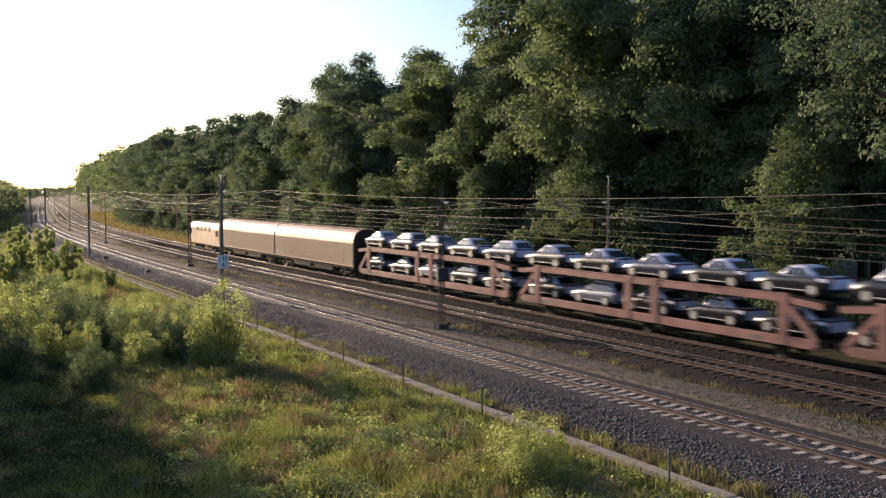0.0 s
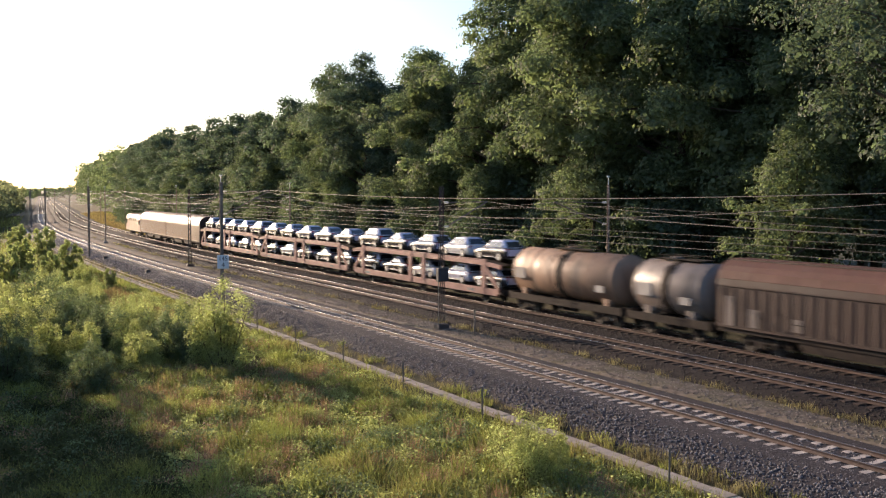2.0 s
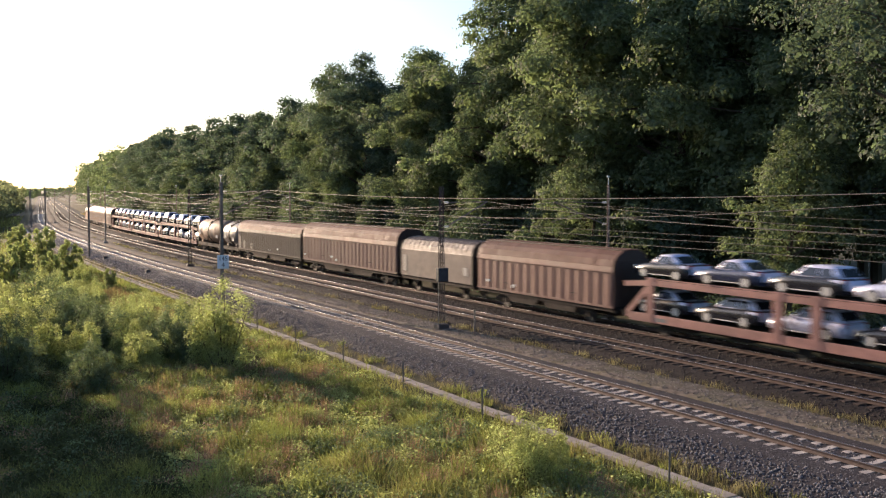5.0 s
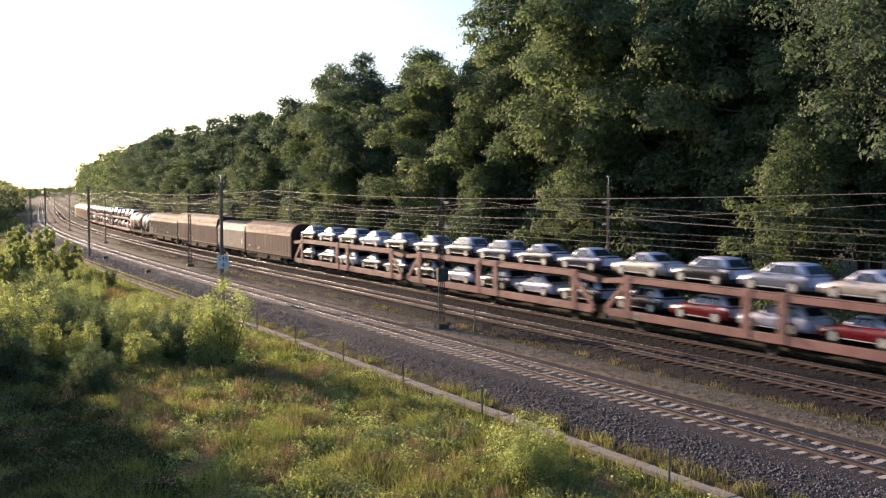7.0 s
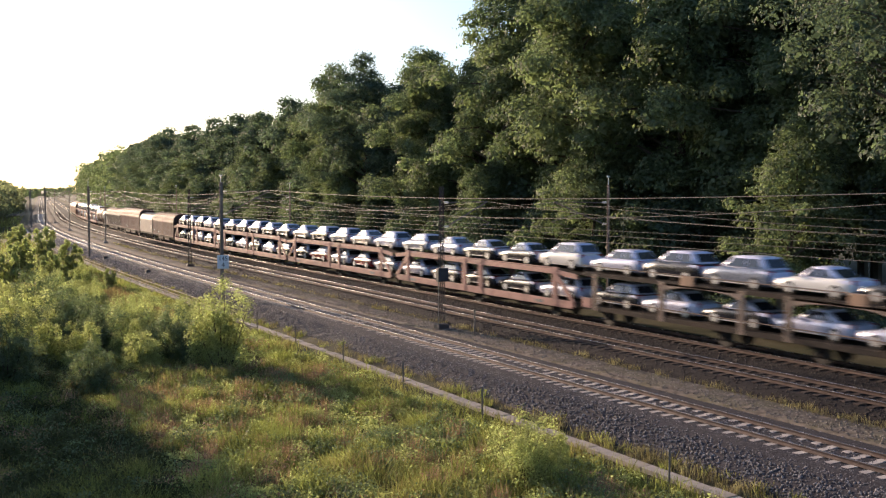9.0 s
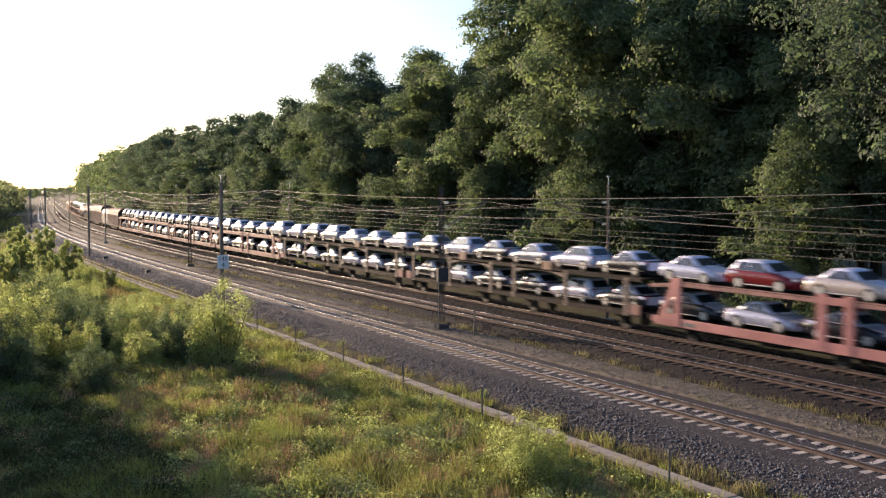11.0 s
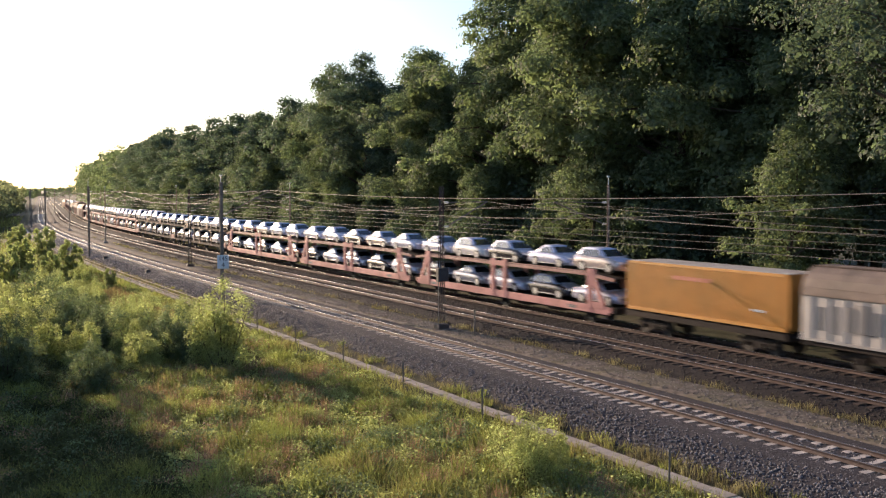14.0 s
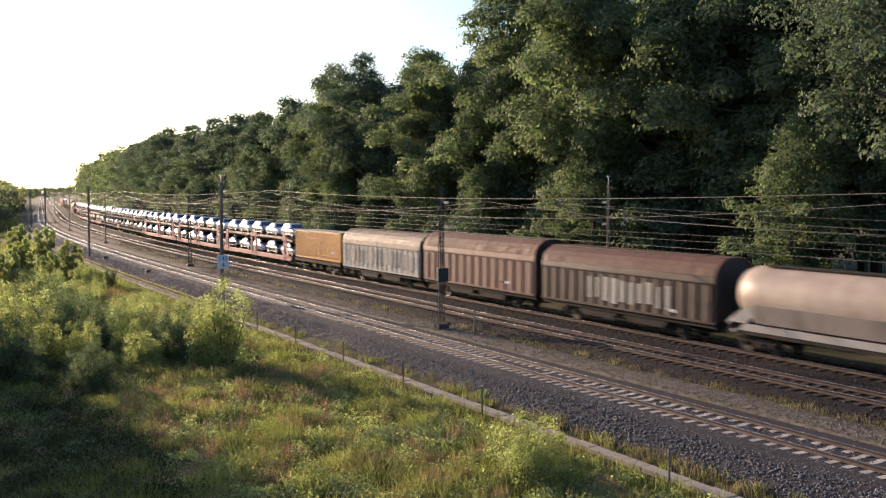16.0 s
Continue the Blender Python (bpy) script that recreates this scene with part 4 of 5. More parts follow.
def covered_wagon(length, mat, roof_mat, ribs, label, four_axles, pale=False, tags=0, taller=1.0):
    """Sliding-wall wagon: ribbed walls, plain cornice, cambered ribbed roof, dark ends."""
    wg = thing("covered_wagon", label, "railway wagon", "wagons of the freight train")
    half = length / 2 - 0.38
    bm = bmesh.new()
    extrude(bm, [(-1.34, 1.12), (-1.34, 3.62), (-1.2, 4.05), (-0.82, 4.38), (-0.4, 4.52), (0, 4.56), (0.4, 4.52), (0.82, 4.38), (1.2, 4.05), (1.34, 3.62), (1.34, 1.12)], -half + 0.05, half - 0.05)
    part("body", bm, M["dark_wagon"], wg)
    # wall halves slide along the side: one panel for each half
    for sx in (-1, 1):
        for e in (-1, 1):
            bm = bmesh.new()
            y0, y1 = (0.02, half) if e > 0 else (-half, -0.02)
            ym, ln = (y0 + y1) / 2, y1 - y0
            box(bm, (sx * 1.365, ym, 2.2), (0.05, ln, 2.05))
            box(bm, (sx * 1.39, ym, 1.2), (0.09, ln, 0.13))
            bmesh.ops.recalc_face_normals(bm, faces=bm.faces)
            wall = part("side_wall", bm, mat, wg)
            n = ribs // 2
            k = ln / n * 0.27
            first = None
            for i in range(n):
                m = Matrix.Translation((0, y0 + (i + 0.5) * ln / n, 0))
                if first is None:
                    bm = bmesh.new()
                    v = [bm.verts.new((sx * x, yy, z)) for z in (1.27, 3.16) for x, yy in ((1.385, -k * 1.35), (1.45, -k * 0.7), (1.45, k * 0.7), (1.385, k * 1.35))]
                    for q in ((0, 1, 5, 4), (1, 2, 6, 5), (2, 3, 7, 6), (0, 3, 2, 1), (4, 5, 6, 7)):
                        bm.faces.new([v[j] for j in q])
                    bmesh.ops.recalc_face_normals(bm, faces=bm.faces)
                    first = part("wall_rib", bm, mat, wall)
                    first.matrix_basis = m
                else:
                    share("wall_rib", first.data, wall, m)
            bm = bmesh.new()
            extrude(bm, [(sx * 1.375, 3.2), (sx * 1.46, 3.22), (sx * 1.46, 3.3), (sx * 1.42, 3.58), (sx * 1.36, 3.62)], y0, y1)
            part("cornice", bm, mat if not pale else roof_mat, wall)
            bm = bmesh.new()
            rod(bm, (sx * 1.47, ym - 0.25, 1.75), (sx * 1.47, ym + 0.25, 1.75), 0.02, 6)
            part("handle", bm, M["underframe"], wall)
    bm = bmesh.new()
    arc = [(-1.42, 3.6), (-1.3, 3.98), (-1.08, 4.24), (-0.74, 4.46), (-0.4, 4.57), (0.4, 4.57), (0.74, 4.46), (1.08, 4.24), (1.3, 3.98), (1.42, 3.6)]
    extrude(bm, arc + [(x * 0.97, z - 0.05) for x, z in arc[::-1]], -half, half)
    roof = part("roof", bm, roof_mat, wg)
    bm = bmesh.new()
    for sx in (-1, 1):
        box(bm, (sx * 0.62, 0, 4.535), (0.05, 2 * half - 0.1, 0.07))
    part("roof_rail", bm, M["dark_wagon"], roof)
    n = max(8, int(ribs * 0.8))
    rib = None
    for i in range(n):
        m = Matrix.Translation((0, -half + (i + 0.5) * 2 * half / n, 0))
        if rib is None:
            bm = bmesh.new()
            extrude(bm, [(x * 1.006, z + 0.014) for x, z in arc] + [(x * 0.99, z - 0.02) for x, z in arc[::-1]], -0.09, 0.09)
            rib = part("roof_rib", bm, roof_mat, roof)
            rib.matrix_basis = m
        else:
            share("roof_rib", rib.data, roof, m)
    for e in (-1, 1):
        bm = bmesh.new()
        box(bm, (0, e * (half - 0.02), 2.6), (2.62, 0.06, 2.7))
        for x in (-0.85, 0, 0.85):
            box(bm, (x, e * (half + 0.02), 2.5), (0.12, 0.1, 2.6))
        part("end_wall", bm, M["dark_wagon"], wg)
    frame_beams(wg, half)
    brake_gear(wg, half - 1.0)
    truss(wg, half, M["underframe"], 0.42)
    buffers(wg, half)
    if four_axles:
        bogie(wg, half - 2.6)
        bogie(wg, -half + 2.6)
    else:
        axle(wg, half - 2.9)
        axle(wg, -half + 2.9)
    gg = np.random.default_rng(int(length * 10) + tags)
    for k in range(3):
        bm = bmesh.new()
        y = gg.uniform(-half + 0.6, half - 0.6)
        box(bm, (-1.457, y, 1.55 + 0.1 * k), (0.008, gg.uniform(0.15, 0.35), 0.16))
        part("data_plate", bm, M["pale_sign"] if tags % 2 == 0 else M["white_wagon"], wg, "small pale data plate")
    if tags == 2:
        for y, z, a, h in ((half - 0.9, 2.0, 0.55, 1.5), (half - 2.5, 1.75, 0.6, 0.9), (half - 5.2, 1.7, 0.5, 0.6)):
            bm = bmesh.new()
            box(bm, (-1.462, y, z), (0.012, a, h), bevel=0.004)
            part("worn_panel", bm, M["tank_grey"], wg, "patch of pale worn paint")
    if tags >= 10:
        bm = bmesh.new()
        n = 9 if tags == 11 else 5
        y0, y1 = (half - 0.8, -half + 0.8) if tags == 11 else (half * 0.4, -half * 0.6)
        step = abs(y1 - y0) / n
        for i in range(n):
            y = y0 + (y1 - y0) * (i + 0.5) / n
            zb, zt = 1.55 + gg.uniform(-0.1, 0.12), 2.95 + gg.uniform(-0.2, 0.1)
            bar = step * gg.uniform(0.2, 0.3)
            for d in (-1, 1):
                box(bm, (-1.462, y + d * step * 0.25, (zb + zt) / 2 + gg.uniform(-0.08, 0.08)), (0.01, bar * gg.uniform(0.8, 1.3), (zt - zb) * gg.uniform(0.75, 1.0)), bevel=0.004)
        tagged(part("graffiti", bm, M["graffiti"] if tags == 10 else M["graffiti_dark"], wg, "block strokes of spray paint" if tags == 10 else "dark block strokes of spray paint"), kind="stuff")
    if taller != 1.0:
        for me in {o.data for o in wg.children_recursive}:
            for v in me.vertices:
                if v.co.z > 1.3:
                    v.co.z = 1.3 + (v.co.z - 1.3) * taller
    return wg


def hooded_wagon(length):
    """Coil wagon under a ribbed grey tarpaulin hood."""
    wg = thing("hooded_wagon", "short wagon under a grimy grey ribbed tarpaulin hood", "railway wagon", "wagons of the freight train")
    half = length / 2 - 0.4
    arc = [(-1.42, 1.2), (-1.42, 3.3), (-1.32, 3.75), (-1.05, 4.12), (-0.6, 4.32), (0, 4.38), (0.6, 4.32), (1.05, 4.12), (1.32, 3.75), (1.42, 3.3), (1.42, 1.2)]
    bm = bmesh.new()
    n = 15
    rings = []
    for i in range(2 * n + 1):
        y = -half + i * half / n
        k = 1.0 if i % 2 else 0.975
        rings.append([bm.verts.new((x * (k if z > 3.4 else 1.0), y, 1.2 + (z - 1.2) * (k if z > 3.4 else 1))) for x, z in arc])
    for a, b in zip(rings, rings[1:]):
        for i in range(len(arc) - 1):
            bm.faces.new((a[i], a[i + 1], b[i + 1], b[i]))
    bm.faces.new(rings[0][::-1])
    bm.faces.new(rings[-1])
    bmesh.ops.recalc_face_normals(bm, faces=bm.faces)
    part("tarpaulin", bm, M["grey_tarp"], wg)
    for e in (-1, 1):
        bm = bmesh.new()
        extrude(bm, [(x * 1.01, z * 1.003) for x, z in arc], min(e * half, e * (half + 0.09)), max(e * half, e * (half + 0.09)))
        part("end_wall", bm, M["underframe"], wg)
    for y, z, a, h in ((half - 0.75, 2.2, 0.5, 1.3), (-half + 0.9, 2.1, 0.6, 0.6)):
        bm = bmesh.new()
        box(bm, (-1.44, y, z), (0.03, a, h))
        part("data_plate", bm, M["white_wagon"], wg, "worn pale data panel")
    frame_beams(wg, half)
    buffers(wg, half)
    axle(wg, half - 1.9)
    axle(wg, -half + 1.9)
    return wg


def tank_wagon(length, mat, label, radius, bands):
    wg = thing("tank_wagon", label, "railway wagon", "wagons of the freight train")
    half = length / 2 - 0.55
    zc = 1.16 + radius
    bm = bmesh.new()
    prof = [(-half, 0.0), (-half + 0.02, 0.45), (-half + 0.12, 0.75), (-half + 0.32, 0.93), (-half + 0.55, 1.0), (half - 0.55, 1.0), (half - 0.32, 0.93), (half - 0.12, 0.75), (half - 0.02, 0.45), (half, 0.0)]
    seg, rings = 32, []
    for y, k in prof:
        rings.append([bm.verts.new((math.sin(a) * radius * max(k, 0.02), y, zc + math.cos(a) * radius * max(k, 0.02))) for a in (2 * math.pi * i / seg for i in range(seg))])
    for a, b in zip(rings, rings[1:]):
        for i in range(seg):
            f = bm.faces.new((a[i], a[(i + 1) % seg], b[(i + 1) % seg], b[i]))
            f.smooth = True
    bm.faces.new(rings[0])
    bm.faces.new(rings[-1])
    bmesh.ops.recalc_face_normals(bm, faces=bm.faces)
    part("tank", bm, mat, wg)
    for i in range(bands):
        bm = bmesh.new()
        y = -half + 0.6 + i * (2 * half - 1.2) / (bands - 1)
        rod(bm, (0, y - 0.05, zc), (0, y + 0.05, zc), radius + 0.025, 32)
        part("band", bm, mat, wg)
    bm = bmesh.new()
    rod(bm, (0, -0.28, zc), (0, 0.28, zc), radius + 0.04, 32)
    part("middle_band", bm, M["underframe"], wg, "dark oily stain band")
    bm = bmesh.new()
    for y in (-0.25, 0.25):
        for sx in (-1,):
            rod(bm, (sx * (radius + 0.16), y, 1.0), (sx * (radius * 0.8), y, zc + radius * 0.75), 0.03, 6)
            rod(bm, (sx * (radius * 0.8), y, zc + radius * 0.75), (0, y, zc + radius + 0.12), 0.03, 6)
    for k in range(8):
        z = 1.1 + k * 0.3
        x = radius + 0.16 - (z - 1.0) / (zc + radius * 0.75 - 1.0) * (radius * 0.2 + 0.16)
        rod(bm, (-x, -0.25, z), (-x, 0.25, z), 0.02, 6)
    part("ladder", bm, M["underframe"], wg)
    bm = bmesh.new()
    box(bm, (0, 0, zc + radius + 0.1), (0.9, min(3.6, half * 1.2), 0.05))
    for sx in (-0.45, 0.45):
        rod(bm, (sx, -1.5, zc + radius + 0.3), (sx, 1.5, zc + radius + 0.3), 0.02, 6)
        for y in (-1.5, 0, 1.5):
            rod(bm, (sx, y, zc + radius + 0.05), (sx, y, zc + radius + 0.3), 0.02, 6)
    part("walkway", bm, M["underframe"], wg)
    bm = bmesh.new()
    rod(bm, (0, 0.6, zc + radius - 0.1), (0, 0.6, zc + radius + 0.22), 0.3, 16)
    part("hatch", bm, mat, wg)
    for y in (-half + 1.4, half - 1.4):
        bm = bmesh.new()
        box(bm, (0, y, 1.35), (2.3, 0.5, 0.5))
        for sx in (-0.9, 0.9):
            box(bm, (sx, y, 1.6), (0.35, 0.9, 0.5))
        part("saddle", bm, mat, wg)
    for y, z, a, h in ((half - 1.5, zc - 0.1, 1.2, 0.7), (-half + 1.5, zc - 0.5, 0.8, 0.4)):
        bm = bmesh.new()
        box(bm, (-radius - 0.01, y, z), (0.06, a, h))
        part("data_plate", bm, M["white_wagon"], wg, "worn pale data panel")
    frame_beams(wg, half + 0.2, 0.98, None, 0.42)
    bm = bmesh.new()
    rod(bm, (0.5, -0.9, 0.62), (0.5, 0.9, 0.62), 0.22, 12)
    rod(bm, (-0.5, -0.7, 0.6), (-0.5, 0.7, 0.6), 0.2, 12)
    box(bm, (0, 0, 0.66), (2.3, 0.5, 0.3))
    part("brake_gear", bm, M["underframe"], wg)
    buffers(wg, half + 0.2)
    if length > 10:
        bogie(wg, half - 1.5)
        bogie(wg, -half + 1.5)
    else:
        axle(wg, half - 1.2)
        axle(wg, -half + 1.2)
    return wg


def silo_wagon(length):
    wg = thing("silo_wagon", "pale dusty silo hopper wagon with rounded ends", "railway wagon", "wagons of the freight train")
    half = length / 2 - 0.5
    bm = bmesh.new()
    seg, rings = 28, []
    for y, k, d in ((-half, 0.3, 0.5), (-half + 0.25, 0.75, 0.3), (-half + 0.9, 0.97, 0.1), (-half + 2.0, 1.0, 0.0), (half - 2.0, 1.0, 0.0), (half - 0.9, 0.97, 0.1), (half - 0.25, 0.75, 0.3), (half, 0.3, 0.5)):
        rings.append([bm.verts.new((math.sin(a) * 1.45 * k, y, 2.72 + d * 0.7 + math.cos(a) * 1.56 * k)) for a in (2 * math.pi * i / seg for i in range(seg))])
    for a, b in zip(rings, rings[1:]):
        for i in range(seg):
            f = bm.faces.new((a[i], a[(i + 1) % seg], b[(i + 1) % seg], b[i]))
            f.smooth = True
    bm.faces.new(rings[0])
    bm.faces.new(rings[-1])
    bmesh.ops.recalc_face_normals(bm, faces=bm.faces)
    part("tank", bm, M["silo"], wg)
    for y in (-half * 0.45, half * 0.45):
        bm = bmesh.new()
        rod(bm, (0, y, 0.75), (0, y, 1.9), 0.25, 16, 1.2)
        part("hopper", bm, M["silo"], wg)
    bm = bmesh.new()
    for sx in (-1.3, 1.3):
        for e in (-1, 1):
            beam(bm, (sx, e * half, 1.2), (sx, e * (half - 2.0), 2.5), 0.1, 0.7)
        box(bm, (sx, 0, 1.28), (0.1, 2 * half, 0.36))
    part("side_frame", bm, M["white_wagon"], wg)
    for sx in (-1, 1):
        bm = bmesh.new()
        box(bm, (sx * 1.44, 0, 2.0), (0.03, 2 * half - 3.4, 0.9), bevel=0.01)
        part("stained_panel", bm, M["tank_grey"], wg, "grimy lower flank of the tank")
    bm = bmesh.new()
    box(bm, (0, 0, 4.31), (0.9, 2 * half - 3, 0.05))
    part("walkway", bm, M["underframe"], wg)
    frame_beams(wg, half + 0.1)
    buffers(wg, half + 0.1)
    bogie(wg, half - 1.6)
    bogie(wg, -half + 1.6)
    return wg


def container_wagon(length):
    wg = thing("flat_wagon", "low dark flat wagon under the yellow container", "railway wagon", "wagons of the freight train")
    half = length / 2 - 0.4
    frame_beams(wg, half, 1.05)
    bm = bmesh.new()
    for i in range(9):
        box(bm, (0, -half + 0.6 + i * (2 * half - 1.2) / 8, 1.22), (2.6, 0.25, 0.08))
    part("cross_beam", bm, M["underframe"], wg)
    buffers(wg, half)
    bogie(wg, half - 2)
    bogie(wg, -half + 2)
    return wg


def container():
    ct = thing("freight_container", "long yellow steel container with a faded red line of lettering", "container")
    bm = bmesh.new()
    L, W, z0, z1 = 11.9, 1.25, 1.3, 4.05
    box(bm, (0, 0, (z0 + z1) / 2), (2 * W - 0.1, L - 0.1, z1 - z0 - 0.06))
    body = part("body", bm, M["yellow_box"], ct)
    for sx in (-1, 1):
        bm = bmesh.new()
        n = 44
        for i in range(n):
            y = -L / 2 + 0.25 + (i + 0.5) * (L - 0.5) / n
            box(bm, (sx * (W - 0.035), y, (z0 + z1) / 2), (0.035, (L - 0.5) / n * 0.55, z1 - z0 - 0.3))
        part("side_corrugation", bm, M["yellow_box"], body)
    bm = bmesh.new()
    for sx in (-1, 1):
        for y in (-L / 2 + 0.08, L / 2 - 0.08):
            box(bm, (sx * (W - 0.06), y, (z0 + z1) / 2), (0.14, 0.16, z1 - z0))
        for z in (z0 + 0.08, z1 - 0.07):
            box(bm, (sx * (W - 0.06), 0, z), (0.14, L, 0.14 if z > 2 else 0.18))
    for y in (-L / 2 + 0.08, L / 2 - 0.08):
        box(bm, (0, y, z1 - 0.07), (2 * W, 0.14, 0.14))
    part("frame", bm, M["yellow_box"], ct)
    bm = bmesh.new()
    box(bm, (0, 0, z1 + 0.01), (2 * W - 0.2, L - 0.2, 0.03))
    part("roof", bm, M["white_wagon"], ct)
    bm = bmesh.new()
    for k in range(7):
        box(bm, (-W - 0.004, 1.9 - 0.42 * k, 3.35), (0.012, 0.3, 0.22))
    part("lettering", bm, M["faded_red"], ct)
    bm = bmesh.new()
    for k in range(4):
        box(bm, (-W - 0.004, -3.7 - 0.22 * k, 2.15), (0.012, 0.16, 0.12))
    part("number_bar", bm, M["pale_sign"], ct)
    return ct


def car_carrier(length, mat, style, label):
    """Two-deck open car-carrying wagon: low side beams, posts, end struts and an upper deck."""
    wg = thing("car_carrier_wagon", label, "railway wagon", "car carriers of the freight train")
    half = length / 2 - 0.3
    zb0, zb1, zu0, zu1 = 0.66, 1.14, 2.72, 3.12
    for sx in (-1.3, 1.3):
        bm = bmesh.new()
        box(bm, (sx, 0, (zb0 + zb1) / 2 + 0.02), (0.1, 2 * half - 1.2, zb1 - zb0), bevel=0.02)
        for e in (-1, 1):
            beam(bm, (sx, e * (half - 0.62), 0.98), (sx, e * (half - 0.38), 1.0), 0.1, 0.34)
        for i in range(9):
            box(bm, (sx * 1.03, -half + 1.6 + i * (2 * half - 3.2) / 8, 0.9), (0.05, 0.09, 0.44))
        part("side_beam", bm, mat, wg)
        bm = bmesh.new()
        # the upper deck dips a little toward both ends
        deep = zu1 - zu0 - 0.06 if style == "wide" else 0.2
        box(bm, (sx, 0, zu1 - 0.03 - deep / 2), (0.1, 2 * half - 4.6, deep), bevel=0.02)
        for e in (-1, 1):
            beam(bm, (sx, e * (half - 2.35), 3.08 - deep / 2), (sx, e * (half - 0.15), 2.89 - deep / 2), 0.1, min(deep, 0.3))
        box(bm, (sx * 1.02, 0, zu1 + 0.03), (0.05, 2 * half - 4.6, 0.06))
        part("upper_beam", bm, mat if style == "wide" else M["red_carrier"], wg)
    bm = bmesh.new()
    box(bm, (0, 0, 1.04), (2.5, 2 * half - 0.4, 0.06))
    for i in range(16):
        box(bm, (0, -half + 0.8 + i * (2 * half - 1.6) / 15, 0.95), (2.5, 0.1, 0.14))
    part("lower_deck", bm, M["underframe"], wg)
    bm = bmesh.new()
    box(bm, (0, 0, 3.05), (2.55, 2 * half - 4.6, 0.05))
    for e in (-1, 1):
        beam(bm, (0, e * (half - 2.35), 3.05), (0, e * (half - 0.15), 2.85), 2.55, 0.05)
    for i in range(14):
        box(bm, (0, -half + 2.6 + i * (2 * half - 5.2) / 13, 2.97), (2.5, 0.08, 0.12))
    part("upper_deck", bm, M["underframe"], wg)
    posts = [(-half + 2.4), -1.15, 1.15, half - 2.4] if style == "wide" else [-half + 2.4, -0.75, 0.75, half - 2.4]
    for sx in (-1.33, 1.33):
        for k, y in enumerate(posts):
            bm = bmesh.new()
            box(bm, (sx, y, 1.95 if style == "wide" else 2.02), (0.14, 0.6 if style == "wide" else 0.52, 2.5 if style == "wide" else 2.64), bevel=0.025)
            for d in (-0.12, 0.12):
                box(bm, (sx * 1.04, y + d, 1.9), (0.05, 0.05, 2.1))
            part("post", bm, mat, wg)
            if k in (0, 3):
                e = -1 if k == 0 else 1
                bm = bmesh.new()
                if style == "wide":
                    beam(bm, (sx, y + e * 0.1, 2.75), (sx, e * (half - 0.45), 1.1), 0.1, 0.3)
                else:
                    beam(bm, (sx, y + e * 0.1, 3.25), (sx, y + e * 1.3, 1.1), 0.1, 0.4)
                    box(bm, (sx * 0.99, y + e * 0.2, 3.12), (0.1, 0.7, 0.42), bevel=0.03)
                    box(bm, (sx, y + e * 0.6, 1.2), (0.12, 1.6, 0.34))
                part("strut", bm, mat, wg)
    if style == "close":
        for sx in (-1.33, 1.33):
            bm = bmesh.new()
            box(bm, (sx, 0, 3.05), (0.12, 1.9, 0.34))
            part("crosspiece", bm, mat, wg)
    for e in (-1, 1):
        bm = bmesh.new()
        box(bm, (0, e * (half - 0.12), 1.0), (2.6, 0.2, 0.36))
        part("headstock", bm, M["underframe"], wg)
    buffers(wg, half - 0.1)
    axle(wg, half - 3.0)
    axle(wg, -half + 3.0)
    axle(wg, 0.0)
    brake_gear(wg, half - 1.5)
    for y in (half - 3.3, -half + 4.2):
        bm = bmesh.new()
        box(bm, (-1.358, y, 0.9), (0.008, 0.9, 0.2))
        part("data_plate", bm, M["graffiti_dark"], wg, "dark data panel")
    return wg


